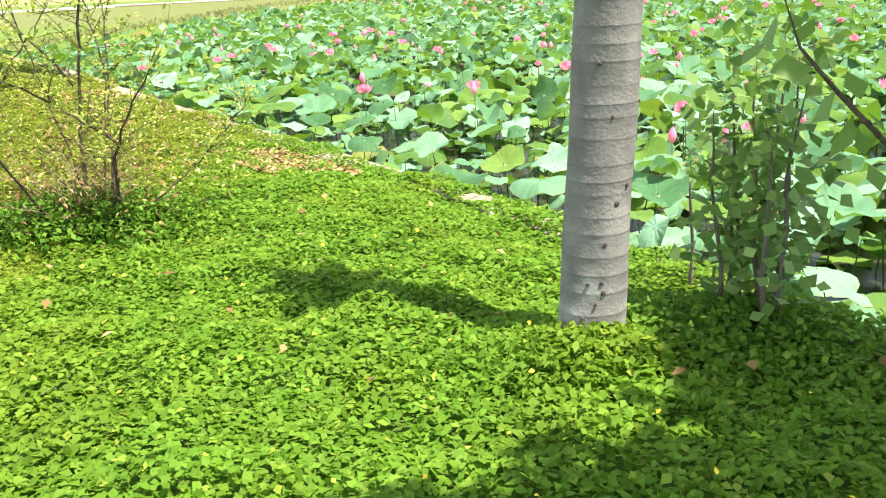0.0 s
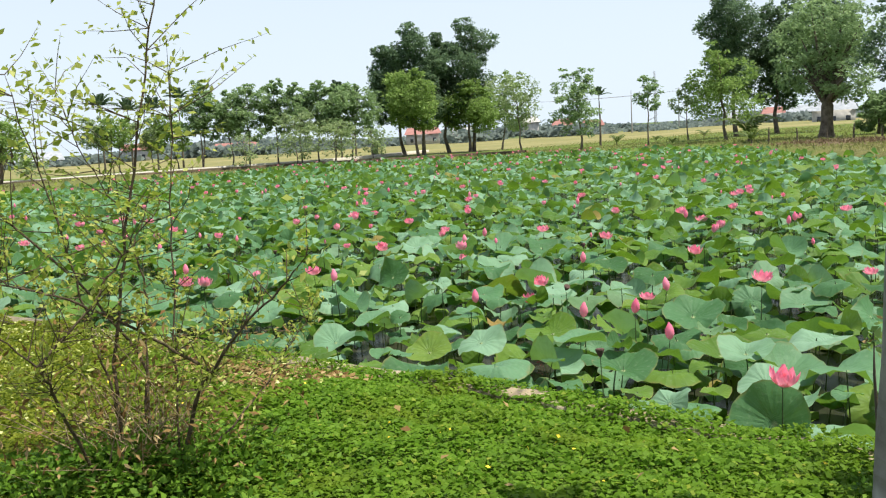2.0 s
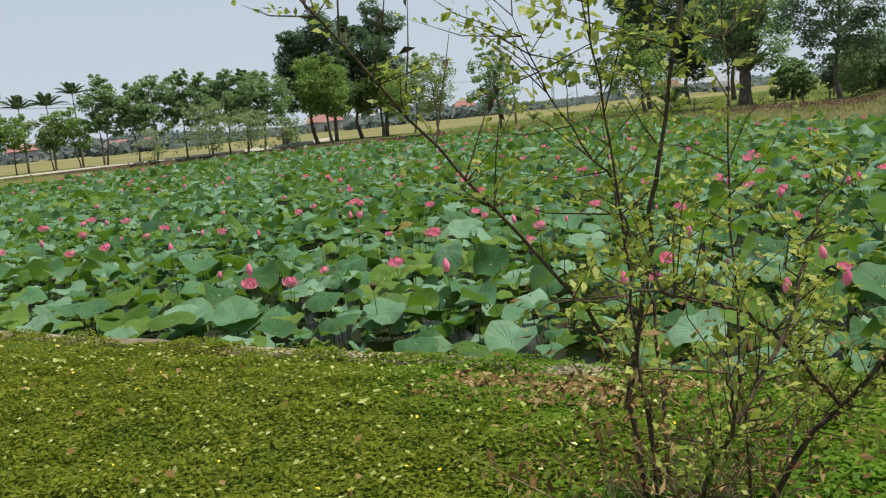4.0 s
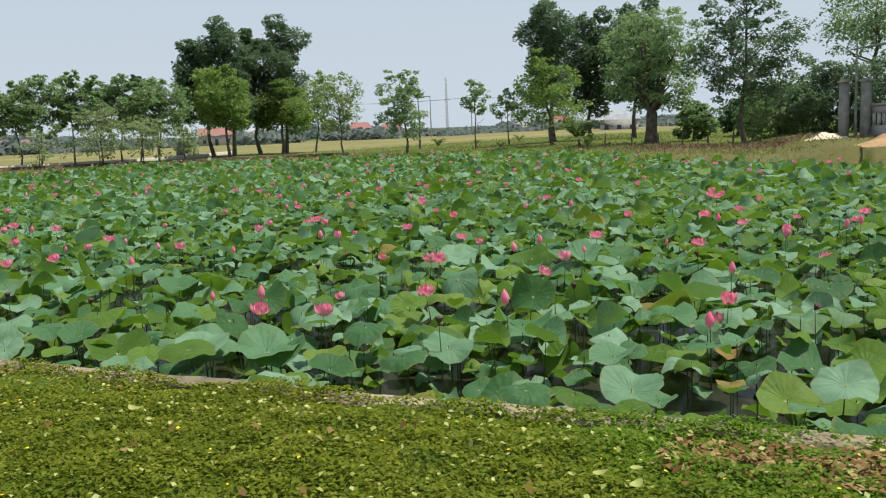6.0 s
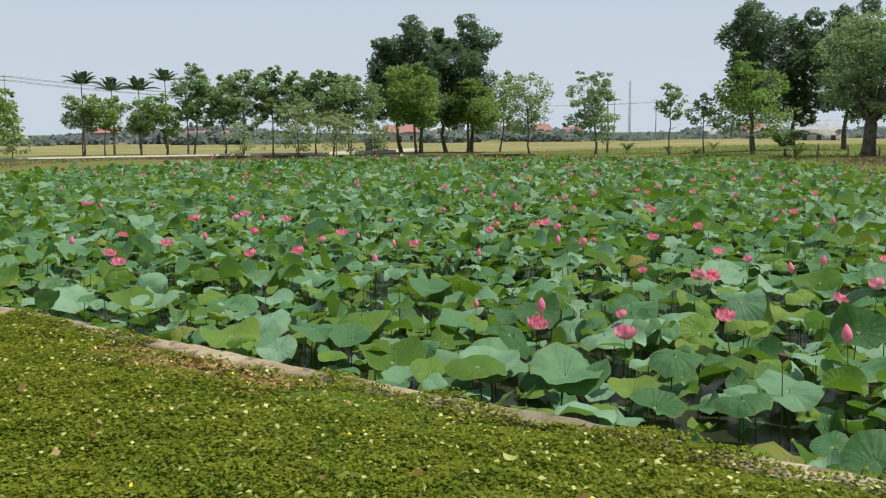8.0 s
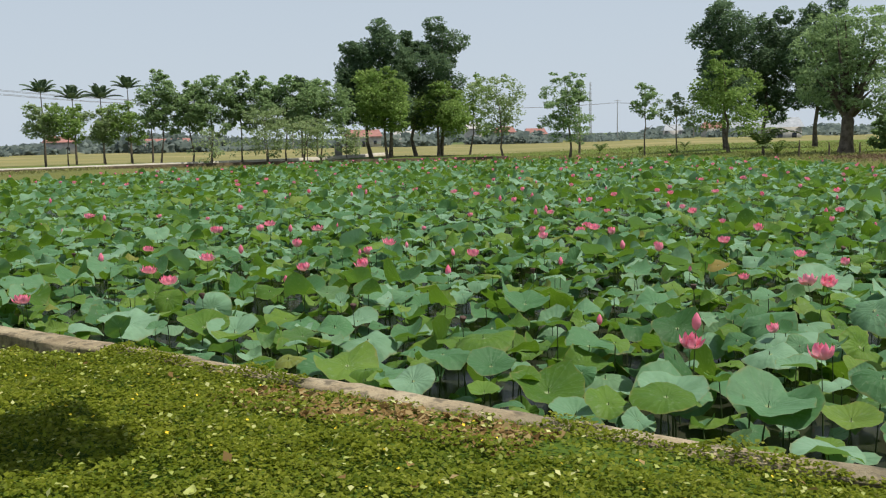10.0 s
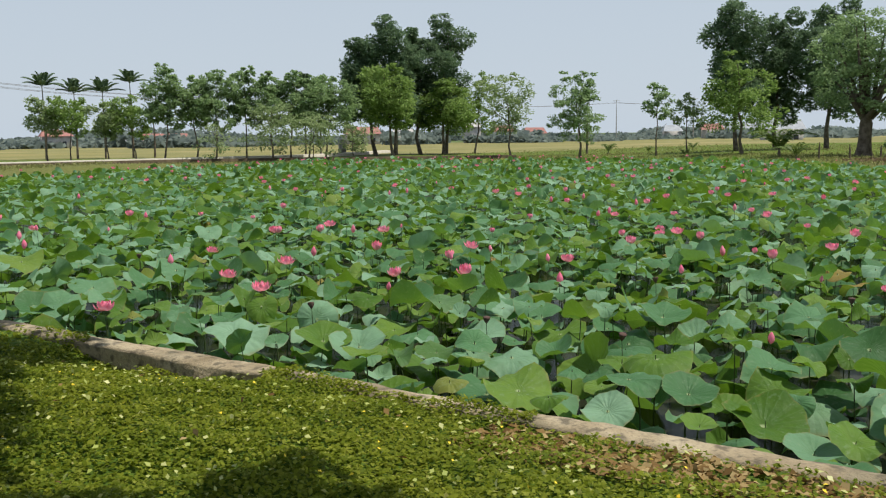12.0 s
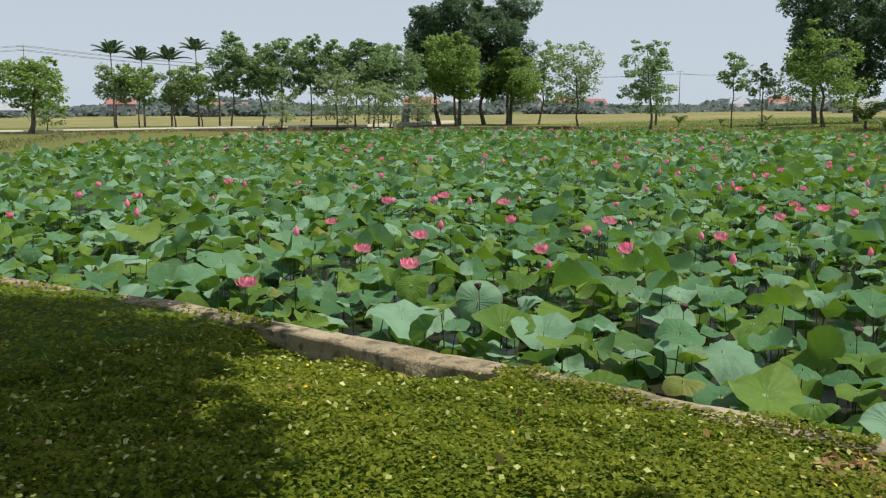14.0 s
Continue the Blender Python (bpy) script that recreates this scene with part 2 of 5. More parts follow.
def m_lotus(name, own):
    m = Mat(name, 0.55, 0.14)
    r = m.obj_random() if own else m.island()
    uvn = m.node("ShaderNodeUVMap")
    u, v, _ = m.axes(uvn.outputs["UV"])
    c = m.ramp(r, [(0.0, (0.04, 0.11, 0.035)), (0.3, (0.10, 0.225, 0.10)), (0.66, (0.25, 0.41, 0.265)), (0.72, (0.065, 0.14, 0.018)), (0.9, (0.135, 0.235, 0.035)), (0.985, (0.165, 0.25, 0.045)), (1.0, (0.30, 0.20, 0.06))])
    blot = m.noise(7.0, 6)
    c = m.mix(m.math("MULTIPLY", m.step(blot, 0.4, 0.75), 0.3), c, (0.045, 0.125, 0.035))
    c = m.mix(m.math("MULTIPLY", m.step(m.noise(22.0, 4), 0.55, 0.75), 0.3), c, (0.30, 0.40, 0.24))
    fr = m.math("ABSOLUTE", m.math("SUBTRACT", m.math("FRACT", m.math("MULTIPLY", u, 20.0)), 0.5))
    vein = m.math("MULTIPLY", m.step(fr, 0.42, 0.5), 0.15)
    c = m.mix(vein, c, (0.22, 0.36, 0.16))
    c = m.mix(m.step(v, 0.10, 0.03), c, (0.34, 0.42, 0.20))
    rim = m.math("MULTIPLY", m.step(m.math("ADD", v, m.math("MULTIPLY", m.noise(9, 3), 0.25)), 1.06, 1.16), 0.55)
    c = m.mix(rim, c, (0.25, 0.20, 0.07))
    m.color(c)
    m.bump(m.math("ADD", m.math("MULTIPLY", fr, 0.6), m.noise(14, 4)), 0.5, 0.02)
    return m.translucent(0.28, m.mix(0.8, c, (0.21, 0.40, 0.025)))


def m_leafy(name, a, b, c, rough=0.55, tr=0.3, spec=0.3):
    m = Mat(name, rough, spec)
    m.color(m.mix(m.math("MULTIPLY", m.noise(0.9, 3), 0.5), m.ramp(m.island(), [(0.0, a), (0.5, b), (0.93, c), (1.0, tuple(1.25 * q for q in c))]), a))
    return m.translucent(tr)


def m_bark(name, a, b, scale=6):
    m = Mat(name, 0.9, 0.15)
    m.color(m.ramp(m.noise(scale, 6), [(0.3, a), (0.7, b)]))
    return m.bump(m.noise(scale * 6, 5), 0.7, 0.02)


def m_petal(name, own=True):
    m = Mat(name, 0.5, 0.25)
    uvn = m.node("ShaderNodeUVMap")
    u, v, _ = m.axes(uvn.outputs["UV"])
    r = m.obj_random() if own else m.island()
    c = m.ramp(v, [(0.0, (0.95, 0.75, 0.66)), (0.3, (0.96, 0.55, 0.62)), (0.7, (0.95, 0.33, 0.47)), (1.0, (0.92, 0.17, 0.33))])
    c = m.mix(m.math("MULTIPLY", r, 0.5), c, (0.95, 0.45, 0.52))
    return m.color(c).translucent(0.35)


def m_plain(name, a, b, scale=8, rough=0.7, spec=0.3):
    m = Mat(name, rough, spec)
    m.color(m.ramp(m.noise(scale, 5), [(0.3, a), (0.7, b)]))
    return m.bump(m.noise(scale * 8, 4), 0.3, 0.01)


GROUND, WATERM, CONC = m_ground(), m_water(), m_concrete()
LOTUS_OWN, LOTUS_ALL = m_lotus("lotus_leaf", True), m_lotus("lotus_leaf_many", False)
STEM = m_plain("lotus_stem", (0.035, 0.06, 0.02), (0.07, 0.105, 0.03), 20)
PETAL, PETAL_ALL = m_petal("pink_petal"), m_petal("pink_petal_many", False)
POD = m_plain("seed_pod", (0.20, 0.22, 0.05), (0.35, 0.33, 0.08), 30)
DRY = m_leafy("dry_leaf", (0.14, 0.08, 0.028), (0.27, 0.175, 0.065), (0.45, 0.34, 0.16), 0.8, 0.15, 0.1)


def m_peanut():
    m = Mat("groundcover_leaf", 0.6, 0.15)
    x, y, z = m.axes()
    fresh = m.ramp(m.island(), [(0.0, (0.105, 0.215, 0.015)), (0.5, (0.155, 0.295, 0.022)), (0.95, (0.215, 0.37, 0.038)), (1.0, (0.38, 0.44, 0.06))])
    olive = m.ramp(m.island(), [(0.0, (0.122, 0.165, 0.013)), (0.5, (0.212, 0.258, 0.02)), (0.92, (0.315, 0.348, 0.042)), (0.985, (0.40, 0.42, 0.07)), (1.0, (0.56, 0.52, 0.2))])
    w = m.step(m.math("ADD", x, m.math("MULTIPLY", m.noise(0.8, 4), 2.2)), 0.3, -1.4)
    c = m.mix(w, fresh, olive)
    c = m.mix(m.math("MULTIPLY", m.step(m.noise(1.4, 4), 0.45, 0.72), 0.35), c, (0.24, 0.26, 0.02))
    c = m.mix(m.math("MULTIPLY", m.step(m.noise(2.0, 5), 0.45, 0.68), 0.3), c, (0.07, 0.15, 0.012))
    return m.color(c).translucent(0.52)


PEANUT = m_peanut()
PALE = m_leafy("pale_leaf", (0.36, 0.42, 0.09), (0.48, 0.52, 0.15), (0.66, 0.64, 0.3), 0.5, 0.3)
YELLOW = m_plain("yellow_petal", (0.75, 0.52, 0.02), (0.85, 0.65, 0.05), 30)
# FAR_DARK and FAR_MID are paled, putting haze over the pond into the colour
FAR_DARK = m_leafy("hazed_dark_acacia_leaf", (0.10, 0.165, 0.09), (0.16, 0.245, 0.13), (0.235, 0.33, 0.17), 0.6, 0.45, 0.15)
FAR_MID = m_leafy("hazed_green_tree_leaf", (0.19, 0.285, 0.125), (0.275, 0.39, 0.17), (0.36, 0.48, 0.22), 0.6, 0.48, 0.15)
FAR_LIGHT = m_leafy("light_tree_leaf", (0.16, 0.26, 0.06), (0.25, 0.37, 0.095), (0.37, 0.49, 0.16), 0.6, 0.48, 0.15)
FAR_PALE = m_leafy("pale_tree_leaf", (0.21, 0.29, 0.12), (0.31, 0.40, 0.18), (0.43, 0.51, 0.26), 0.6, 0.46, 0.15)
PALM_LEAF = m_leafy("palm_frond", (0.06, 0.10, 0.055), (0.095, 0.15, 0.075), (0.15, 0.215, 0.105), 0.5, 0.3)
BARK = m_bark("grey_brown_bark", (0.07, 0.055, 0.04), (0.20, 0.165, 0.13), 3)
TWIG = m_bark("dark_twig_bark", (0.055, 0.04, 0.026), (0.16, 0.12, 0.075), 25)

# ---- ground, water, kerb ----
def strip_lines(fine, grow, out):
    """Grid lines: those given, then spaced ever wider out to the horizon."""
    lo, hi = fine[0], fine[-1]
    a, b, s = [], [], grow
    p = 0.0
    while p < out:
        p += s
        s *= 1.28
        a.append(lo - p)
        b.append(hi + p)
    return np.array(a[::-1] + list(fine) + b)


US = strip_lines(np.concatenate([np.arange(-6, 26, 0.25), np.arange(26, 100, 2.0)]), 2.5, 3500)
VS = strip_lines(np.concatenate([np.arange(-84, -2, 2.0), np.array([-1.2, -0.4, 0.0, 0.04]), np.arange(0.2, 11, 0.22)]), 2.5, 3500)
gu, gv = np.meshgrid(US, VS, indexing="ij")
gxy = from_uv(gu, gv)
gz = ground_z(gxy[..., 0], gxy[..., 1])
nu, nv = gu.shape
idx = np.arange(nu * nv).reshape(nu, nv)
gf = np.stack([idx[:-1, :-1], idx[1:, :-1], idx[1:, 1:], idx[:-1, 1:]], -1).reshape(-1, 4)[:, ::-1]
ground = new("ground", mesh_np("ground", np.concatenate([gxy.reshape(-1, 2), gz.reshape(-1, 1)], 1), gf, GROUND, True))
tagged(ground, "grassy ground running to flat rice fields", "ground", kind="structure")

# the water ends under the kerb wall, on the pond's own side
bm = bmesh.new()
bm.faces.new([bm.verts.new((x, y, WATER)) for x, y in np.concatenate([from_uv(np.linspace(31, -26, 58), np.full(58, 0.1)), [(34, -24), (33, 26), (33, 33), (35, 41), (39.5, 51), (43, 58), (37, 68), (27, 78), (13, 86), (2, 86), (-3.5, 82), (-8.2, 73.5), (-11.4, 60.5), (-13.4, 54)]])])
bmesh.ops.triangulate(bm, faces=bm.faces[:])
bmesh.ops.recalc_face_normals(bm, faces=bm.faces[:])
wme = bpy.data.meshes.new("water")
bm.to_mesh(wme)
bm.free()
wme.materials.append(WATERM.m)
tagged(new("water", wme), "dark still pond water between lotus stems", "water", kind="structure")


def kerb(u0, u1):
    """A cast concrete retaining wall with a chipped, rounded top."""
    u = np.arange(u0, u1, 0.12)
    prof = [(-0.03, -1.75), (-0.02, -0.5), (-0.015, -0.17), (-0.006, -0.136), (0.07, -0.128), (0.15, -0.126), (0.222, -0.133), (0.232, -0.15), (0.235, -0.55)]
    rows = []
    for k, (v, z) in enumerate(prof):
        xy = from_uv(u, np.full(u.shape, v) + (0.012 * wob(u, u * 0 + k, 3.3) if k > 0 else 0) + RNG.normal(0, 0.005, u.shape) - (0.035 * np.clip(wob(u, u * 0, 6.1, k) - 0.55, 0, 1) if k in (6, 7) else 0))
        rows.append(np.concatenate([xy, (z + 0.012 * wob(u, u * 0 + k * 0.2, 2.1) + RNG.normal(0, 0.0035, u.shape))[:, None]], 1))
    V = np.stack(rows, 1)
    n, k = V.shape[:2]
    i = np.arange(n * k).reshape(n, k)
    F = np.stack([i[:-1, :-1], i[1:, :-1], i[1:, 1:], i[:-1, 1:]], -1).reshape(-1, 4)
    return V.reshape(-1, 3), F


tagged(new("kerb", mesh_np("kerb", *kerb(-24, 31), CONC)), "chipped weathered concrete kerb along the lotus pond", "kerb", kind="structure")

# ---- lotus ----
def lotus_blade(rng, rings, sides, deep, wave, curl=0.0, droop=0.1, fold=0.0):
    """A round blade with a sunken middle and a wavy rim, radius about 1, with its angle and radius as UV."""
    rr = np.linspace(0, 1, rings + 1)[1:] ** 0.9
    a = np.arange(sides + 1) * 2 * np.pi / sides
    ph = rng.uniform(0, 6.28, 4)
    rim = 1 + 0.04 * np.sin(2 * a + ph[0]) + 0.035 * np.sin(3 * a + ph[1]) + 0.022 * np.sin(7 * a + ph[3])
    up = wave * (0.85 * np.sin(2 * a + ph[2]) + 0.55 * np.sin(3 * a + ph[1]) + 0.3 * np.sin(5 * a + ph[0]) + 0.24 * np.sin(9 * a + ph[3]))
    rim[-1], up[-1] = rim[0], up[0]
    V, UV = [(0, 0, -deep)], [(0.5, 0)]
    for r in rr:
        for k in range(sides + 1):
            x, y = r * rim[k] * math.cos(a[k]), r * rim[k] * math.sin(a[k])
            z = -deep * (1 - r) ** 1.6 + up[k] * r ** 2.2 - droop * r ** 2.5
            z += curl * max(0.0, x) ** 2
            x -= curl * 0.45 * max(0.0, x) ** 2
            z += fold * abs(y) ** 1.4
            y *= 1 - 0.45 * fold * abs(y)
            V.append((x, y, z))
            UV.append((k / sides, r))
    F = [(0, 1 + k, 2 + k, 2 + k) for k in range(sides)]
    s1 = sides + 1
    for i in range(rings - 1):
        for k in range(sides):
            p = 1 + i * s1 + k
            F.append((p, p + s1, p + s1 + 1, p + 1))
    return np.array(V), F, np.array(UV)


def blade_mesh(name, rng, rings, sides, deep, wave, curl, mat, droop=0.1, fold=0.0):
    V, F, UV = lotus_blade(rng, rings, sides, deep, wave, curl, droop, fold)
    me = bpy.data.meshes.new(name)
    me.from_pydata([tuple(v) for v in V], [], [f if f[2] != f[3] else f[:3] for f in F])
    lay = me.uv_layers.new(name="UVMap")
    for lp in me.loops:
        lay.data[lp.index].uv = UV[lp.vertex_index]
    for p in me.polygons:
        p.use_smooth = True
    me.materials.append(mat.m)
    return me


LR = np.random.default_rng(21)
BLADES = [blade_mesh("leaf_blade", LR, 5, 26, LR.uniform(0.12, 0.32), LR.uniform(0.10, 0.24), LR.choice([0, 0, 0, 0.25]), LOTUS_OWN, (-0.06, 0.08, 0.2, 0.42)[k % 4]) for k in range(12)]
BLADES += [blade_mesh("leaf_blade", LR, 5, 26, LR.uniform(0.1, 0.2), LR.uniform(0.16, 0.24), LR.uniform(0.3, 0.8), LOTUS_OWN, 0.2, 0.7 * (k % 2)) for k in range(4)]


def tilt_matrix(x, y, z, s, tilt, az, spin):
    return Matrix.Translation((x, y, z)) @ Matrix.Rotation(az, 4, "Z") @ Matrix.Rotation(tilt, 4, "Y") @ Matrix.Rotation(spin, 4, "Z") @ Matrix.Diagonal((s, s, s, 1))


def scatter(rng, tries, radius, area):
    """Random places in the pond, not too near to one another."""
    u = rng.uniform(area[0], area[1], tries)
    v = rng.uniform(area[2], area[3], tries)
    xy = from_uv(u, v)
    ok = pond_dist(xy[:, 0], xy[:, 1]) > 0.3
    xy, v = xy[ok], v[ok]
    cell, out = {}, []
    r = radius
    for k, (x, y) in enumerate(xy):
        i, j = int(x // r), int(y // r)
        if any((x - a) ** 2 + (y - b) ** 2 < r * r for di in (-1, 0, 1) for dj in (-1, 0, 1) for a, b in cell.get((i + di, j + dj), ())):
            continue
        cell.setdefault((i, j), []).append((x, y))
        out.append((x, y))
    return np.array(out)


FLOWERS = [(-0.89, 12.64, -0.28), (0.77, 13.26, -0.37), (2.52, 15.7, -0.41), (3.79, 23.45, -0.5), (-2.37, 19.79, -0.3), (-2.95, 20.95, -0.45), (-6.98, 20.45, -0.5), (-4.22, 22.3, -0.35),
           (0.03, 21.0, -0.45), (3.5, 10.94, -0.51), (3.33, 10.98, -0.74), (6.5, 11.7, -0.44), (2.61, 16.1, -0.46), (-1.07, 14.05, -0.45), (4.71, 24.6, -0.55), (2.27, 14.68, -0.7), (3.67, 14.58, -0.62), (3.33, 13.65, -0.27)]
BUDS = [(-1.06, 13.98, -0.23), (-1.32, 19.06, -0.38), (2.75, 8.3, -0.35), (4.5, 9.4, -0.42), (3.1, 7.2, -0.42), (0.75, 11.6, -0.2), (8.3, 13.7, -0.4), (2.2, 10.1, -0.42), (2.7, 20.4, -0.42), (-3.4, 23.6, -0.4)]
SPOTS = [(-5.8, 23.3), (-5.2, 21.9), (-2.6, 22.7), (-1.8, 26.2), (-2.3, 26.8), (-3.2, 26.8), (-5.1, 20.2), (-8.0, 28.2), (-7.9, 26.5), (-8.5, 32.9), (-5.2, 32.1), (-5.6, 31.9), (-1.3, 22.6), (-0.9, 22.6), (5.8, 30.9), (3.7, 22.8), (3.5, 21.9), (2.0, 22.0), (7.5, 28.7),
         (-1.5, 33.0), (-6.4, 39.7), (-8.9, 30.9), (4.8, 27.1), (6.9, 30.9), (7.1, 35.1), (6.2, 35.0), (8.7, 34.7), (3.1, 35.2), (3.2, 37.0), (2.5, 39.9), (1.3, 41.9), (0.2, 41.4), (13.4, 32.6), (9.6, 30.5), (7.5, 24.3)]
SPOTS_EAST = [(8.6, 19.6), (10.4, 23.0), (4.6, 15.8), (8.6, 17.8), (5.8, 15.7), (14.3, 20.4), (16.0, 24.9), (16.0, 27.7), (8.2, 26.1), (7.3, 28.9), (5.0, 26.9), (5.9, 30.2), (6.1, 20.7), (4.2, 19.5), (2.4, 19.0), (-1.4, 25.5), (-2.1, 26.8), (-3.3, 26.8),
              (4.6, 11.8), (13.6, 19.9), (9.5, 16.5), (9.2, 15.9), (11.3, 17.1), (8.6, 13.9), (12.4, 14.8), (9.9, 13.6), (6.0, 13.6), (22.5, 21.7), (9.1, 15.2), (9.4, 16.4), (5.3, 8.6), (2.6, 5.0), (3.2, 8.0), (9.7, 13.2), (13.7, 19.6), (10.2, 22.4), (4.3, 16.1), (12.7, 18.9)]


def lotus_leaf(x, y, z, s, tilt, az, spin, kind):
    t = thing("lotus_leaf", "blue-green round lotus leaf on a thin stem", "lotus leaf", pose(x, y, WATER), "lotus leaves by the kerb")
    part("blade", BLADES[kind], LOTUS_OWN, t, m=tilt_matrix(0, 0, z - WATER, s, tilt, az, spin))
    deep = 0.1 * s
    top = z - WATER - deep
    bx, by = 0.08 * math.sin(spin), 0.08 * math.cos(spin)
    part("stem", tube([(bx, by, -0.3), (bx * 0.7, by * 0.7, top * 0.5), (0, 0, top)], [0.009, 0.008, 0.006], 5), STEM, t, smooth=True)
    return t


pts = scatter(LR, 70000, 0.315, (-12, 32, -22, -0.18))
# the broad leaves that stand out along the kerb: place and radius
BROAD = [(-2.75, 13.87, 0.32), (-2.09, 13.04, 0.28), (-1.52, 12.42, 0.29), (-1.45, 11.33, 0.21), (-0.21, 11.26, 0.26), (3.54, 16.8, 0.33), (-3.78, 14.45, 0.17), (-4.73, 17.48, 0.3), (-2.45, 18.59, 0.35), (-5.81, 18.38, 0.35), (-5.03, 17.73, 0.29), (-2.43, 18.6, 0.35), (-2.09, 18.25, 0.28), (-4.12, 15.23, 0.31), (-4.07, 17.0, 0.23), (-1.13, 17.12, 0.3), (1.49, 8.14, 0.26), (0.99, 8.31, 0.23), (0.21, 9.2, 0.25), (2.25, 6.63, 0.28), (3.43, 6.83, 0.31), (4.13, 8.32, 0.33), (3.31, 6.33, 0.24), (3.34, 16.35, 0.27), (-1.99, 13.17, 0.34), (-2.61, 13.17, 0.16), (-1.61, 12.47, 0.33), (-4.25, 15.56, 0.3), (-3.02, 14.42, 0.23)]
far_off = np.min([np.hypot(pts[:, 0] - x, pts[:, 1] - y) / r for x, y, r in BROAD], 0) > 0.85
pts = pts[far_off]
near_key = np.array([to_uv(p[0], p[1]) for p in pts])
order = np.argsort(-near_key[:, 1] + 4.0 * ((near_key[:, 0] < -1.5) | (near_key[:, 0] > 19)))
near_pts, mid_pts = pts[order[:270]], pts[order[270:]]
for x, y, r in BROAD:
    lotus_leaf(x, y, -0.5 + 0.04 * LR.normal(), max(0.2, r), 0.28 + 0.1 * LR.normal(), -1.9 + 0.4 * LR.normal(), LR.uniform(0, 6.28), int(LR.choice([0, 1, 4, 5, 8])))
for x, y in near_pts:
    lo = LR.random()
    z = -0.46 - 0.48 * lo ** 1.1 + 0.06 * LR.normal()
    s = 0.12 + 0.20 * LR.random() ** 1.9
    kind = int(LR.integers(0, 12)) if LR.random() < 0.86 else int(LR.integers(12, 16))
    tilt = abs(LR.normal(0, 0.26)) + (0.5 if LR.random() < 0.10 else 0)
    lotus_leaf(x, y, z, s, tilt, LR.uniform(-3.14, 3.14), LR.uniform(0, 6.28), kind)


def many_leaves(name, places, rng, rings, sides, smin, smax, stems, sink=0.0):
    """All the further leaves in one mesh."""
    pv, pf, uvs, sv, n = [], [], [], [], 0
    shapes = []
    for k in range(10):
        V, F, UV = lotus_blade(rng, rings, sides, rng.uniform(0.12, 0.32), rng.uniform(0.16, 0.34), 0.5 if k == 8 else 0.0, (-0.08, 0.1, 0.24, 0.45)[k % 4], 0.7 if k == 9 else 0.0)
        shapes.append((V, np.array(F), UV))
    for x, y in places:
        V, F, UV = shapes[int(rng.integers(0, 10))]
        lo = rng.random()
        z = -0.42 - 0.5 * lo ** 1.1 + 0.06 * rng.normal() + sink
        z = max(z, WATER + 0.03)
        s = smin + (smax - smin) * rng.random() ** 1.7
        tilt = abs(rng.normal(0, 0.27)) + (0.5 if rng.random() < 0.12 else 0)
        M = tilt_matrix(x, y, z, s, tilt, rng.uniform(-3.14, 3.14), rng.uniform(0, 6.28))
        R, T = np.array(M.to_3x3()), np.array(M.translation)
        pv.append(V @ R.T + T)
        pf.append(F + n)
        uvs.append(UV)
        n += len(V)
        if stems:
            sv.append((x, y, z - 0.1 * s))
    V, F, UV = np.concatenate(pv), np.concatenate(pf), np.concatenate(uvs)
    tri = F[:, 2] == F[:, 3]
    F3 = np.concatenate([F[~tri][:, [0, 1, 2]], F[~tri][:, [0, 2, 3]], F[tri][:, :3]])
    ob = new(name, mesh_np(name, V, F3, LOTUS_ALL, True, UV))
    tagged(ob, "dense field of blue-green lotus leaves covering the pond", "lotus leaves", kind="stuff")
    if sv:
        S = np.array(sv)
        b = np.concatenate([S[:, :2] + rng.normal(0, 0.05, (len(S), 2)), np.full((len(S), 1), WATER - 0.2)], 1)
        a = np.arange(3) * 2.094
        ring = 0.008 * np.stack([np.cos(a), np.sin(a), 0 * a], 1)
        V = np.stack([b[:, None] + ring, S[:, None] + ring * 0.7], 1).reshape(-1, 3)
        k = np.arange(len(S))[:, None, None] * 6
        F = (k + np.array([[0, 1, 4, 3], [1, 2, 5, 4], [2, 0, 3, 5]])[None]).reshape(-1, 4)
        tagged(new("lotus_stems", mesh_np("lotus_stems", V, F, STEM, True)), "thin upright stems under the lotus leaves", "stems", kind="stuff")


many_leaves("lotus_leaves", scatter(LR, 20000, 0.36, (-12, 32, -16, -0.12)), LR, 2, 14, 0.11, 0.24, False, -0.3)
many_leaves("lotus_leaves", mid_pts, LR, 3, 18, 0.13, 0.34, True)
many_leaves("lotus_leaves", np.concatenate([scatter(LR, 75000, 0.40, (-30, 60, -80, -22)), scatter(LR, 16000, 0.40, (32, 62, -22, 4))]), LR, 2, 12, 0.19, 0.36, False, -0.02)

# ---- lotus flowers ----
def petal_mesh(name, length, width, cup, mat):
    V, UV, F = [], [], []
    rows, cols = 5, 4
    for i in range(rows + 1):
        t = i / rows
        w = width * math.sin(math.pi * min(1, 0.12 + 0.86 * t ** 0.8)) ** 0.8 if i < rows else 0.004
        for j in range(cols + 1):
            s = j / cols * 2 - 1
            V.append((s * w * 0.5, cup * (t - t * t) * -1.2 - 0.35 * width * (1 - s * s) * math.sin(math.pi * t) * 0.6 + 0.0, t * length))
            UV.append((j / cols, t))
    for i in range(rows):
        for j in range(cols):
            a = i * (cols + 1) + j
            F.append((a, a + 1, a + cols + 2, a + cols + 1))
    return mesh_np(name, V, F, mat, True, np.array(UV))


PET = petal_mesh("petal", 0.115, 0.06, 0.05, PETAL)
FR = np.random.default_rng(5)


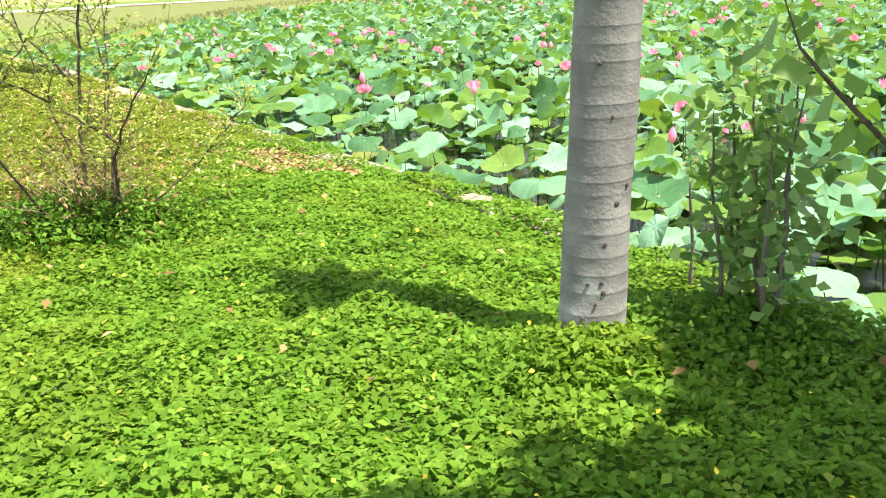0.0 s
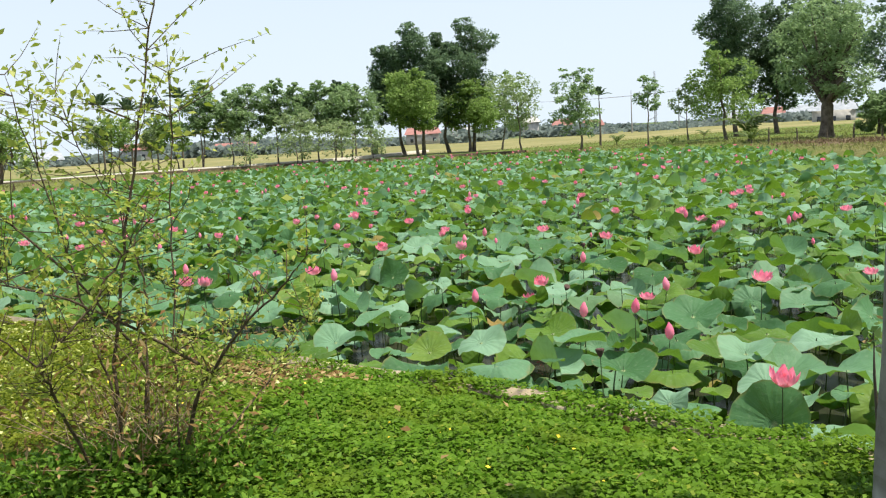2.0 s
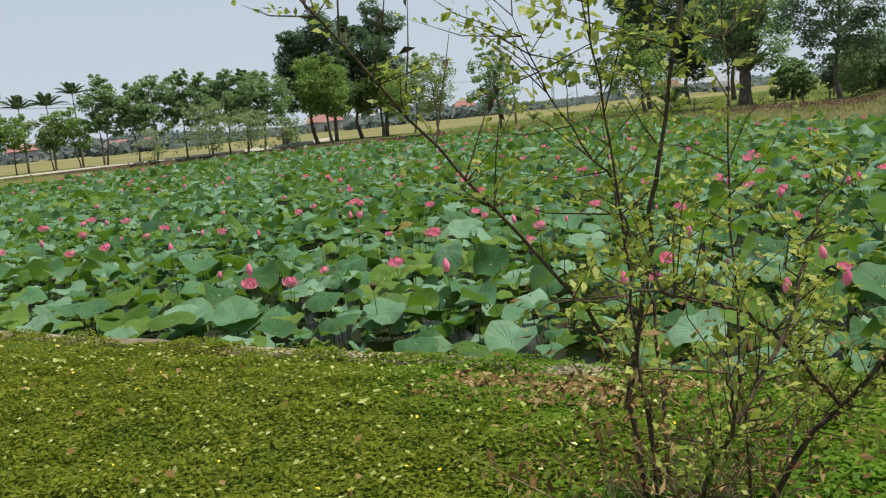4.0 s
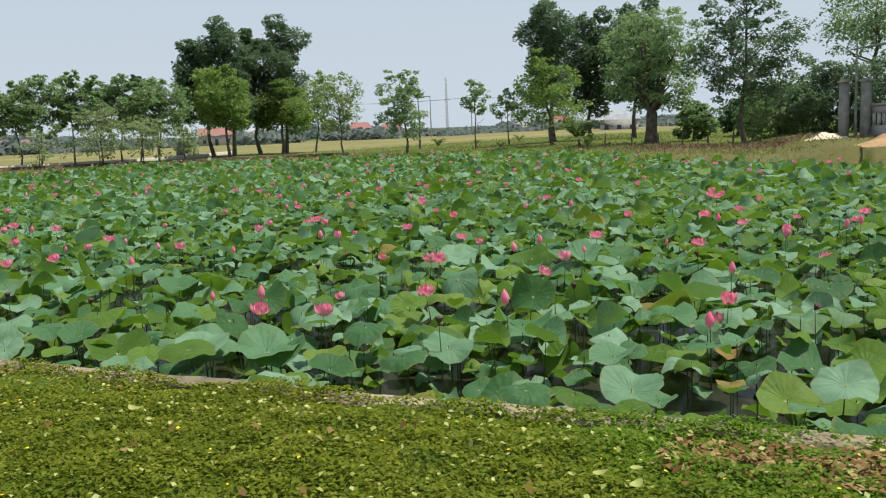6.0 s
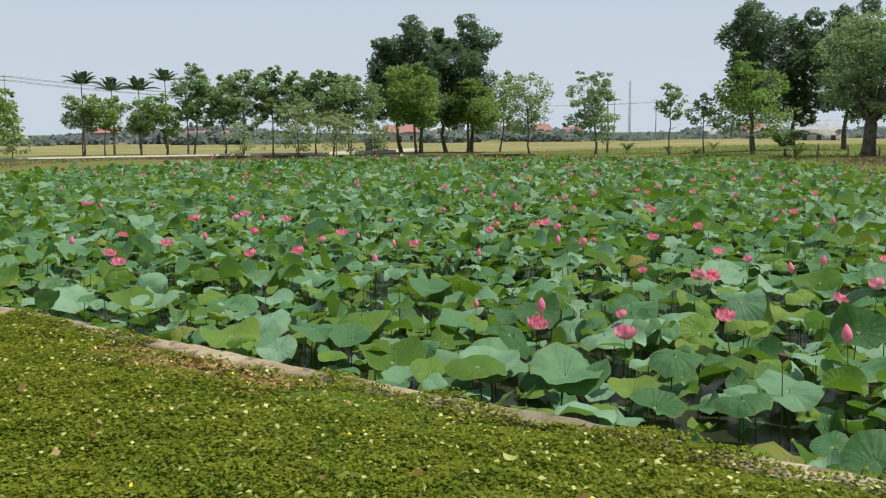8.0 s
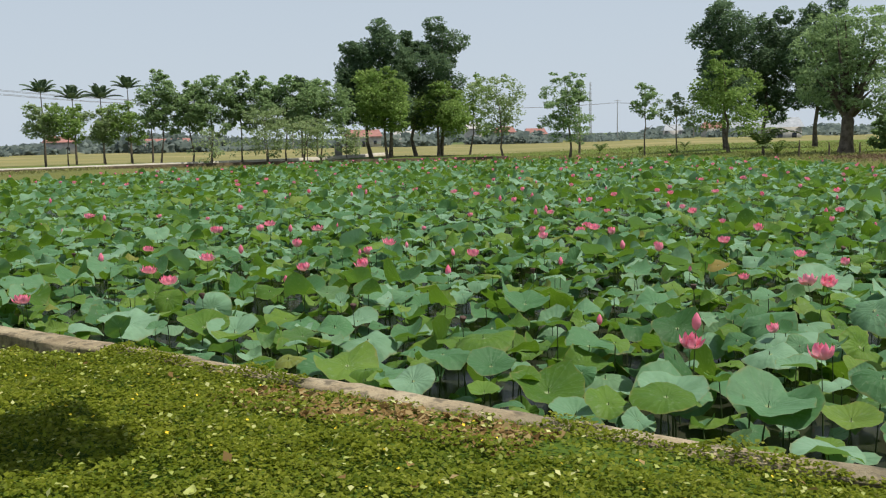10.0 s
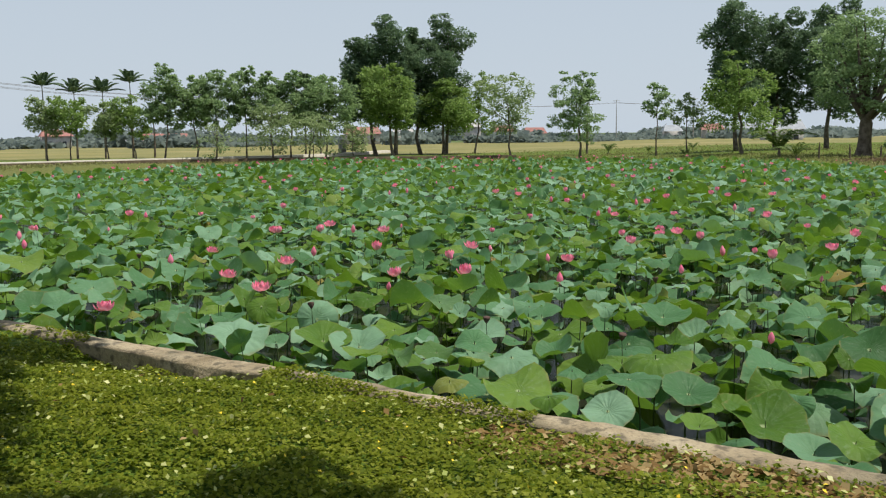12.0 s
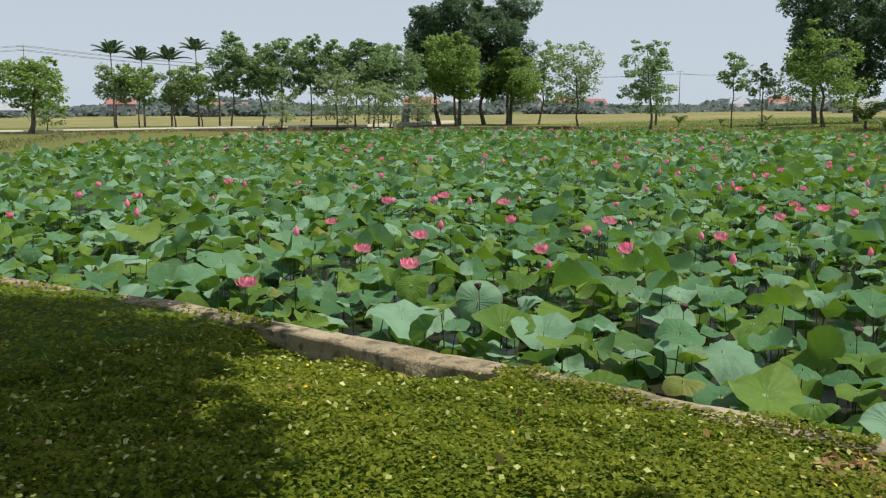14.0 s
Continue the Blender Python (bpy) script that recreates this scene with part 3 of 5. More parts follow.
def petal_poses(opening, rng):
    out = []
    for n, lean, sc, off in ((7, opening, 1.0, 0.0), (6, opening * 0.62, 0.95, 0.4), (5, opening * 0.3, 0.82, 0.9)):
        for k in range(n):
            a = off + k * 2 * math.pi / n + rng.normal(0, 0.1)
            out.append(Matrix.Rotation(a, 4, "Z") @ Matrix.Translation((0, -0.012, 0)) @ Matrix.Rotation(lean + rng.normal(0, 0.09), 4, "X") @ Matrix.Scale(sc, 4))
    return out


def lathe(prof, sides=10):
    a = np.arange(sides) * 2 * np.pi / sides
    V = np.array([(r * math.cos(t), r * math.sin(t), z) for r, z in prof for t in a])
    i, j = np.meshgrid(np.arange(len(prof) - 1), np.arange(sides), indexing="ij")
    q = (j + 1) % sides
    return V, np.stack([i * sides + j, i * sides + q, (i + 1) * sides + q, (i + 1) * sides + j], -1).reshape(-1, 4)


POD_ME = mesh_np("receptacle", *lathe([(0.006, -0.01), (0.014, 0.01), (0.024, 0.03), (0.022, 0.034), (0.001, 0.033)]), POD, True)


def merged_blossom(opening, rng, size):
    """A far blossom: its petals in one mesh."""
    pv = np.zeros(len(PET.vertices) * 3, np.float32)
    PET.vertices.foreach_get("co", pv)
    pv = pv.reshape(-1, 3)
    pf = np.array([tuple(p.vertices) for p in PET.polygons])
    uvv = np.zeros((len(pv), 2))
    for lp in PET.loops:
        uvv[lp.vertex_index] = PET.uv_layers[0].data[lp.index].uv
    ms = petal_poses(opening, rng)
    V, F = join([((pv @ np.array(m.to_3x3()).T + np.array(m.translation)) * size, pf) for m in ms])
    return mesh_np("blossom", V, F, PETAL_ALL, True, np.tile(uvv, (len(ms), 1)))


FAR_BLOSSOMS = [merged_blossom(o, FR, 1.0) for o in (0.45, 0.7, 0.95, 0.3)]
BUD_ME = mesh_np("bud", *lathe([(0.004, -0.005), (0.02, 0.008), (0.031, 0.035), (0.028, 0.065), (0.014, 0.095), (0.001, 0.112)], 9), PETAL, True, np.array([(k / 9, t) for t in (0.4, 0.55, 0.7, 0.85, 0.95, 1.0) for k in range(9)]))


def flower_stem(t, h, rng):
    b = rng.normal(0, 0.04, 2)
    part("stem", tube([(b[0], b[1], -0.3), (b[0] * 0.5, b[1] * 0.5, h * 0.5), (0, 0, h)], [0.008, 0.007, 0.006], 5), STEM, t, smooth=True)


def lotus_flower(x, y, z, near, rng, size=1.0):
    t = thing("lotus_flower", "pink lotus flower open above the leaves", "lotus flower", pose(x, y, WATER), "lotus flowers in the pond")
    h = z - WATER - 0.05
    flower_stem(t, h, rng)
    lean = Matrix.Translation((0, 0, h)) @ Matrix.Rotation(rng.uniform(0, 6.28), 4, "Z") @ Matrix.Rotation(rng.normal(0, 0.2), 4, "X") @ Matrix.Scale(size, 4)
    if near:
        for m in petal_poses(rng.uniform(0.45, 0.85), rng):
            part("petal", PET, PETAL, t, m=lean @ m)
        part("receptacle", POD_ME, POD, t, "yellow-green seed head", m=lean @ Matrix.Translation((0, 0, 0.01)))
    else:
        part("blossom", FAR_BLOSSOMS[int(rng.integers(0, 4))], PETAL_ALL, t, m=lean)


def lotus_bud(x, y, z, rng, size=1.0):
    t = thing("lotus_bud", "closed pink lotus bud on a tall stem", "lotus bud", pose(x, y, WATER), "lotus buds in the pond")
    h = z - WATER - 0.05
    flower_stem(t, h, rng)
    part("bud", BUD_ME, PETAL, t, m=Matrix.Translation((0, 0, h)) @ Matrix.Rotation(rng.normal(0, 0.15), 4, "X") @ Matrix.Scale(size, 4))


for x, y, z in FLOWERS:
    lotus_flower(x, y, z + 0.03, True, FR, 1.35)
for x, y, z in BUDS:
    lotus_bud(x, y, z, FR, 1.5)
for x, y in SPOTS + SPOTS_EAST:
    if FR.random() < 0.72:
        lotus_flower(x, y, -0.34 + FR.normal(0, 0.05), False, FR, 1.35)
    else:
        lotus_bud(x, y, -0.33 + FR.normal(0, 0.05), FR, 1.5)
for x, y in scatter(FR, 70, 0.8, (-6, 30, -21, -3.5)):
    if FR.random() < 0.5:
        lotus_flower(x, y, -0.36 + FR.normal(0, 0.06), False, FR, FR.uniform(0.85, 1.2))
    else:
        lotus_bud(x, y, -0.36 + FR.normal(0, 0.06), FR, FR.uniform(0.75, 1.2))
for x, y in scatter(FR, 520, 1.1, (-25, 60, -70, -21)):
    if FR.random() < 0.6:
        lotus_flower(x, y, -0.27 + FR.normal(0, 0.06), False, FR, FR.uniform(1.0, 1.35))
    else:
        lotus_bud(x, y, -0.28 + FR.normal(0, 0.06), FR, FR.uniform(0.8, 1.2))

# ---- lawn of creeping groundcover ----
LW = np.random.default_rng(11)


def lawn_cover(name, n, urange, vrange, size, hmax, seed, soft=False):
    rng = np.random.default_rng(seed)
    u = rng.uniform(*urange, n)
    v = rng.uniform(*vrange, n)
    # thinner on bare patches by the kerb
    bare = np.exp(-(((u - 12.1) / 1.0) ** 2 + ((v - 0.6) / 0.38) ** 2)) + np.exp(-(((u - 5.1) / 0.65) ** 2 + ((v - 0.75) / 0.3) ** 2)) + 0.8 * np.exp(-(((u - 10.6) / 0.8) ** 2 + ((v - 0.55) / 0.3) ** 2))
    bare += 0.75 * smooth01((wob(u, v, 2.3, 4.0) - 0.45) * 2) * smooth01((1.6 - v) / 1.0) * (u > 5)
    spill = 0.09 + 0.07 * wob(u, u * 0, 2.6, 1.0) + 0.06 * wob(u, u * 0, 7.0, 3.0)
    spill = spill - 0.12 * smooth01((4.2 - u) / 0.8) - 0.05 * smooth01((9.5 - u) / 1.0)
    spill = np.where(((u > 15.3) & (u < 17.3)) | ((u > 11.2) & (u < 13.1)), 0.24, spill)
    edge = smooth01((u - urange[0]) / 0.8) * smooth01((urange[1] - u) / 0.8) * smooth01((vrange[1] - v) / 0.8) if soft else 1.0
    ok = (rng.random(n) > bare) & (v > spill) & (rng.random(n) < edge)
    u, v = u[ok], v[ok]
    xy = from_uv(u, v)
    g = np.maximum(lawn_z(u, v), np.where(v < 0.24, -0.135, -9))
    bump = 0.5 + 0.5 * wob(u, v, 5.0, 1.0) * 0.7 + 0.3 * wob(u, v, 13.0, 2.0)
    h = hmax * np.clip(bump, 0.15, 1.2) * rng.uniform(0.15, 1.0, len(u)) ** 0.7
    C = np.concatenate([xy, (g + h)[:, None]], 1)
    V, F = leaves(C, np.full(len(C), size), rng, flat=0.56, aspect=0.74, fold=0.1)
    return tagged(new(name, mesh_np(name, V, F, PEANUT)), "low green peanut groundcover forming the lawn", "groundcover", kind="stuff")


lawn_cover("groundcover", 125000, (-2.5, 4.6), (-0.04, 5.2), 0.039, 0.1, 1)
lawn_cover("groundcover", 300000, (4.6, 17.5), (-0.04, 5.2), 0.030, 0.1, 9)
lawn_cover("groundcover", 60000, (17.5, 30), (0.03, 8.0), 0.045, 0.09, 2)
lawn_cover("groundcover", 70000, (-3.5, 19.5), (4.6, 10.0), 0.045, 0.085, 3, True)
lawn_cover("groundcover", 25000, (-5.5, -2.0), (-0.04, 6.0), 0.045, 0.085, 4, True)


def sprinkle(name, n, urange, vrange, size, mat, label, seed, lift=0.07):
    rng = np.random.default_rng(seed)
    u, v = rng.uniform(*urange, n), rng.uniform(*vrange, n)
    C = np.concatenate([from_uv(u, v), (lawn_z(u, v) + lift)[:, None]], 1)
    return tagged(new(name, mesh_np(name, *leaves(C, np.full(n, size), rng, 0.6, 0.75, 0.1), mat)), label, name.replace("_", " "), kind="stuff")


sprinkle("yellow_blossoms", 520, (-2, 17), (0.6, 6.0), 0.022, YELLOW, "small yellow blossoms among the groundcover", 4, 0.095)
sprinkle("pale_leaves", 3200, (4, 17.4), (0.3, 6.5), 0.034, PALE, "pale yellowed leaves among the groundcover", 14, 0.085)
sprinkle("fallen_leaves", 260, (-2, 17), (0.4, 6.0), 0.055, DRY, "dry brown leaves fallen on the lawn", 5, 0.085)
sprinkle("leaf_litter", 900, (11.0, 13.3), (0.28, 1.0), 0.06, DRY, "heap of dry brown leaves by the kerb", 6, 0.03)
sprinkle("leaf_litter", 900, (4.3, 6.0), (0.35, 1.1), 0.05, DRY, "patch of dry brown leaves by the kerb", 8, 0.04)

# ---- trees ----
def limbs(base, top, r, n, spread, rng, sides=7):
    """A tapered trunk with a bend and n limbs."""
    base, top = np.asarray(base, float), np.asarray(top, float)
    k = np.linspace(0, 1, 7)
    P = base + (top - base) * k[:, None]
    h = np.linalg.norm(top - base)
    P[1:-1, :2] += rng.normal(0, 0.012 * h, (5, 2))
    R = r * (1 - 0.75 * k)
    R[0] *= 1.35
    out = [tube(P, R, sides)]
    for _ in range(n):
        t = rng.uniform(0.42, 0.92)
        i = t * 6
        a = P[int(i)] + (P[min(int(i) + 1, 6)] - P[int(i)]) * (i % 1)
        ang = rng.uniform(0, 6.28)
        L = spread * rng.uniform(0.6, 1.0) * (1.15 - t * 0.5)
        e = a + np.array([math.cos(ang) * L, math.sin(ang) * L, L * rng.uniform(0.5, 1.1)])
        m = (a + e) / 2 + np.array([0, 0, -0.08 * L])
        q = r * (1 - 0.75 * t) * 0.6
        out.append(tube([a, m, e], [q, q * 0.6, q * 0.2], 5))
    return join(out)


def crown(blobs, n, size, rng, shell=0.5, flat=0.3, puff=0.2, knot=17):
    """Leaves gathered in rounded tufts over several uneven lobes."""
    vol = np.array([b[3] * b[4] * b[5] for b in blobs]) ** 0.7
    parts = []
    for b, w in zip(blobs, vol / vol.sum()):
        m = max(40, int(n * w))
        tufts = max(7, m // knot)
        d = rng.normal(size=(tufts, 3))
        d /= np.linalg.norm(d, axis=1)[:, None]
        tc = d * rng.uniform(shell * 0.8, 1.0, (tufts, 1)) ** 0.6
        q = rng.normal(size=(m, 3))
        q *= (rng.uniform(0.3, 1.0, (m, 1)) ** 0.5) / np.linalg.norm(q, axis=1)[:, None]
        grow = rng.uniform(0.6, 1.35, tufts)
        pick = rng.integers(0, tufts, m)
        q = q * np.array([1.4, 1.4, 1.0]) * puff * grow[pick][:, None]
        C = np.array(b[:3]) + (tc[pick] + q) * np.array(b[3:])
        o = q / (np.linalg.norm(q, axis=1)[:, None] + 1e-6) + 0.4 * tc[pick] + np.array([0, 0, -0.25])
        parts.append(leaves(C, np.full(m, size), rng, flat, 0.62, 0.12, out=o))
    return join(parts)


ROUND = (0.7, 1.0, 1.0, 0.85, 0.5)
TALL = (0.65, 0.95, 1.0, 0.88, 0.6)
SPREAD = (0.95, 1.0, 0.8, 0.55, 0.35)


def tree(name, label, x, y, h, crown_lo, width, n, size, mat, r, seed, lobes=6, lean=(0.0, 0.0), group="", limb=6, shape=ROUND, shell=0.5, puff=0.2, fork=0.0, knot=17):
    """A tree of height h, its crown from crown_lo up. fork: how far up a thick trunk divides."""
    rng = np.random.default_rng(seed)
    z = float(ground_z(np.array([x]), np.array([y]))[0])
    t = thing(name, label, "tree", pose(x, y, z - 0.05), group)
    blobs, ch = [], h - crown_lo
    for k in range(lobes):
        f = (k + 0.5) / lobes
        R = width / 2 * float(np.interp(f, (0, 0.25, 0.55, 0.8, 1), shape))
        a = k * 2.4 + rng.normal(0, 0.5)
        o, rl = R * rng.uniform(0.4, 0.75), R * rng.uniform(0.5, 0.68)
        zc = crown_lo + ch * (0.06 + 0.9 * f)
        rz = min(max(rl * 0.8, 0.9 * ch / lobes), max(h - zc, 0.5 * rl))
        blobs.append((lean[0] * (0.4 + 0.6 * f) + o * math.cos(a), lean[1] * (0.4 + 0.6 * f) + o * math.sin(a), zc, rl, rl, rz))
    if fork:
        k = np.linspace(0, 1, 6)
        bole = np.stack([lean[0] * 0.3 * k, lean[1] * 0.3 * k, -0.1 + (fork + 0.1) * k], 1)
        wood = [tube(bole, r * np.array([1.45, 1.05, 0.92, 0.88, 0.9, 0.8]), 12)]
        for b in blobs:
            e = np.array(b[:3])
            a = bole[-1] - np.array([0, 0, 0.3]) + np.array([0.4 * r, 0.4 * r, 0]) * np.sign(e * np.array([1, 1, 0]))
            wood.append(tube([a, a * 0.55 + e * 0.45 + np.array([0, 0, 0.12 * (e[2] - fork)]), e], [r * 0.42, r * 0.24, r * 0.07], 7))
        wood = join(wood)
    else:
        wood = limbs((0, 0, -0.1), (lean[0], lean[1], h * 0.88), r, limb, width * 0.5, rng)
    part("trunk", wood, BARK, t, smooth=True)
    part("crown", crown(blobs, int(1.6 * n), 1.0 * size, rng, shell, puff=1.2 * puff, knot=knot), mat, t)
    return t


def areca(x, y, h, seed, fronds=9, flen=2.3):
    """A slim palm with arching feathered fronds."""
    rng = np.random.default_rng(seed)
    z = float(ground_z(np.array([x]), np.array([y]))[0])
    t = thing("areca_palm", "tall slim palm with dark arching fronds", "palm tree", pose(x, y, z), "palms behind the pond")
    part("trunk", tube([(0, 0, -0.2), (0.08, 0, h * 0.5), (0, 0.05, h)], [0.16, 0.12, 0.1], 8), BARK, t, smooth=True)
    for k in range(fronds):
        part("frond", frond(flen * rng.uniform(0.85, 1.1), 0.5 + 1.0 * k / fronds, rng, 26, 0.15, 0.48, 0.38, 0.05), PALM_LEAF, t, m=Matrix.Translation((0, 0.05, h)) @ Matrix.Rotation(k * 2.4 + rng.normal(0, 0.2), 4, "Z"))
    return t


def frond(L, rise, rng, pairs=18, width=0.09, leaflet=0.5, droop=0.62, reach=0.25):
    s = np.linspace(0, 1, 9)
    P = np.stack([L * s * math.cos(rise) + reach * L * s * s, 0 * s, L * s * math.sin(rise) - droop * L * s ** 2.4], 1)
    rib = tube(P, 0.025 * (1 - 0.8 * s), 4)
    Vs = [rib]
    for k in range(pairs):
        f = 0.12 + 0.86 * k / pairs
        i = f * 8
        a = P[int(i)] + (P[min(int(i) + 1, 8)] - P[int(i)]) * (i % 1)
        d = P[min(int(i) + 1, 8)] - P[int(i)]
        d = d / (np.linalg.norm(d) + 1e-9)
        l = leaflet * L / 2.2 * math.sin(math.pi * (0.15 + 0.8 * f)) * rng.uniform(0.85, 1.1)
        for sgn in (-1, 1):
            e = a + d * l * 0.55 + np.array([0, sgn * l * 0.8, -0.35 * l])
            w = d * width * 0.5 * L / 2.2
            m = (a + e) / 2 + np.array([0, 0, 0.06 * l])
            Vs.append((np.array([a, m + w, e, m - w]), np.array([[0, 1, 2, 3]])))
    return join(Vs)


G1, G2 = "young trees along the far bank", "tall dark trees behind the pond"
DK, LT = "tall dark-green acacia with a dense crown", "young light-green tree with a slender trunk"
BR = "bright-green tree with a full rounded crown"
# the tall pair and the trees before it
for k, (x, y, h, lo, w, lx) in enumerate([(36.9, 129.0, 16.5, 4.2, 7.0, -1.6), (39.6, 128.3, 19.4, 3.6, 7.6, -0.4), (44.6, 130.8, 18.6, 3.6, 5.6, -0.8), (48.4, 130.2, 20.4, 3.6, 8.6, 0.6)]):
    tree("acacia_tree", DK, x, y, h, lo, w, 15000, 0.34, FAR_DARK, 0.27, 100 + k, 13, lean=(lx, 0), group=G2, shape=TALL)
tree("bank_tree", BR, 37.0, 122.7, 12.5, 3.9, 7.3, 6500, 0.36, FAR_LIGHT, 0.2, 110, 9, lean=(-1.2, 0), group=G1)
tree("bank_tree", BR, 46.7, 127.3, 11.1, 3.8, 8.9, 6500, 0.36, FAR_LIGHT, 0.24, 111, 9, group=G1, shape=SPREAD)
tree("bank_tree", LT, 52.9, 129.6, 12.0, 3.0, 6.0, 2600, 0.36, FAR_LIGHT, 0.14, 112, 8, lean=(1.0, 0), group=G1)
tree("bank_tree", "slender pale-leaved young tree with a bent trunk", 44.5, 103.0, 10.3, 2.9, 6.2, 2100, 0.32, FAR_PALE, 0.12, 113, 8, lean=(-0.8, 0.3), group=G1, shell=0.7, puff=0.24, limb=9)
tree("bank_tree", LT, 47.1, 92.3, 9.7, 2.0, 6.0, 3300, 0.30, FAR_MID, 0.14, 114, 10, lean=(-0.6, 0.2), group=G1, shell=0.6, puff=0.22, limb=9, knot=34)
tree("bank_tree", LT, 50.1, 82.8, 7.6, 3.9, 3.2, 1000, 0.28, FAR_MID, 0.09, 115, 5, group=G1, shell=0.6, puff=0.26)
tree("bank_tree", LT, 59.5, 89.3, 6.8, 3.2, 3.9, 900, 0.3, FAR_PALE, 0.09, 116, 5, lean=(-0.4, 0), group=G1, shell=0.65, puff=0.26)
# the tall group to the east
for k, (x, y, h, lo, w, lx) in enumerate([(63.8, 86.2, 16.6, 4.2, 6.8, -0.9), (69.0, 85.6, 15.7, 2.6, 6.2, 0.3), (70.6, 79.9, 16.2, 3.2, 6.4, 0.6)]):
    tree("acacia_tree", DK, x, y, h, lo, w, 14500, 0.30, FAR_DARK, 0.24, 120 + k, 14, lean=(lx, 0), group=G2, shape=TALL)
tree("bank_tree", BR, 54.1, 74.9, 9.8, 2.6, 6.6, 4200, 0.28, FAR_LIGHT, 0.16, 124, 10, lean=(-0.7, 0.3), group=G1, shape=SPREAD, shell=0.6, puff=0.22, knot=36)
tree("broad_tree", "old spreading tree with a thick grey trunk", 53.2, 60.4, 11.8, 3.4, 8.4, 8200, 0.27, FAR_MID, 0.55, 125, 15, lean=(0.2, -0.3), group=G2, fork=3.4, shell=0.6, puff=0.21, knot=60)
tree("acacia_tree", "tall dark tree with an open, gappy crown", 50.0, 47.8, 13.0, 2.9, 7.8, 8500, 0.24, FAR_DARK, 0.17, 126, 16, group=G2, shell=0.6, puff=0.2, shape=SPREAD, limb=18, knot=60)
for k, (x, y, h, w, mat) in enumerate([(57.5, 50.5, 4.4, 6.0, FAR_MID), (57.0, 46.0, 5.4, 5.6, FAR_DARK), (60.0, 42.5, 5.8, 7.0, FAR_DARK)]):
    tree("bushy_tree", "dark bushy tree massed behind the gate", x, y, h, 0.2, w, 6500, 0.24, mat, 0.16, 127 + k, 10, group=G2)
tree("broad_tree", "tall airy tree with layered green branches", 66.0, 47.5, 12.5, 6.5, 8.0, 4200, 0.28, FAR_MID, 0.25, 130, 9, group=G2, shell=0.65, puff=0.24)
for k, (x, y, h, w) in enumerate([(59.7, 61.3, 3.6, 3.2), (73.0, 67.2, 3.9, 4.6), (71.2, 63.0, 4.1, 4.8), (69.1, 59.2, 4.3, 5.0)]):
    tree("bushy_tree", "round bushy tree at the edge of the field", x, y, h, 0.4, w, 2600, 0.34, (FAR_MID, FAR_DARK)[k % 2], 0.14, 132 + k, 8, group=G1, knot=26)
# the row on the western bank
ROW = "row of trees on the west bank"
for k, (x, y, h, lo, w, lx) in enumerate([(6.7, 120.2, 11.6, 4.0, 4.6, 0.9), (10.6, 121.1, 10.3, 4.3, 3.8, 0), (12.6, 119.3, 10.9, 3.9, 5.4, 0.3), (16.5, 120.1, 11.5, 3.9, 3.9, 0), (19.5, 118.9, 10.9, 4.2, 4.4, 0.1), (21.7, 118.4, 11.0, 4.1, 4.6, 0.5), (23.7, 117.5, 10.3, 3.4, 4.9, 0.9), (26.2, 118.5, 10.7, 3.4, 5.6, 1.4)]):
    tree("row_tree", "slender green tree in a row on the bank", x, y, h, lo, 1.15 * w, 3600, 0.34, FAR_MID, 0.11, 140 + k, 8, lean=(lx, 0), group=ROW, shell=0.6, puff=0.2, limb=8, knot=26)
for k, (x, y, h, lo, w, lx) in enumerate([(-6.0, 125.2, 8.1, 3.4, 3.6, 0), (-3.5, 124.3, 7.7, 3.4, 4.2, 0.2), (0.8, 125.0, 7.2, 2.9, 3.4, -0.5), (3.9, 124.6, 8.0, 3.1, 3.8, -0.9)]):
    tree("row_tree", "slender light-green tree in a row on the bank", x, y, h, lo, 1.25 * w, 2200, 0.32, (FAR_PALE, FAR_LIGHT)[k % 2], 0.09, 160 + k, 6, lean=(lx, 0), group=ROW, shell=0.6, puff=0.24, limb=7)
for k, (x, y, h, w, n) in enumerate([(11.4, 112.4, 4.4, 5.0, 420), (17.5, 111.2, 6.7, 5.8, 1700), (22.4, 111.2, 5.6, 6.2, 1300), (27.0, 110.2, 4.6, 4.0, 800), (-13.2, 114.5, 3.6, 3.8, 700)]):
    tree("low_tree", "low bushy tree with thin pale branches", x, y, h, 1.2, w, n, 0.28, FAR_PALE, 0.07, 170 + k, 7, group="low trees by the path", limb=16, shell=0.65, puff=0.24)
tree("bank_tree", "small round-crowned tree standing alone on the bank", -13.3, 89.0, 5.9, 2.2, 5.4, 3300, 0.28, FAR_LIGHT, 0.2, 180, 9, lean=(0.7, 0), group=G1, shell=0.6, puff=0.22, limb=9, knot=34)
tree("bank_tree", "small round-crowned tree standing alone on the bank", -19.5, 92.0, 6.0, 1.6, 6.0, 2500, 0.28, FAR_MID, 0.17, 181, 8, group=G1)
for k, (x, y, h) in enumerate([(-5.9, 144.2, 10.7), (-1.9, 144.3, 9.8), (1.8, 144.1, 9.9), (5.5, 144.0, 11.3), (8.4, 143.6, 6.4), (29.4, 138.8, 10.8), (31.6, 138.4, 9.6)]):
    areca(x, y, h - 0.7, 190 + k, 13, 3.4)
areca(57.2, 106.0, 6.6, 198, 9, 2.0)


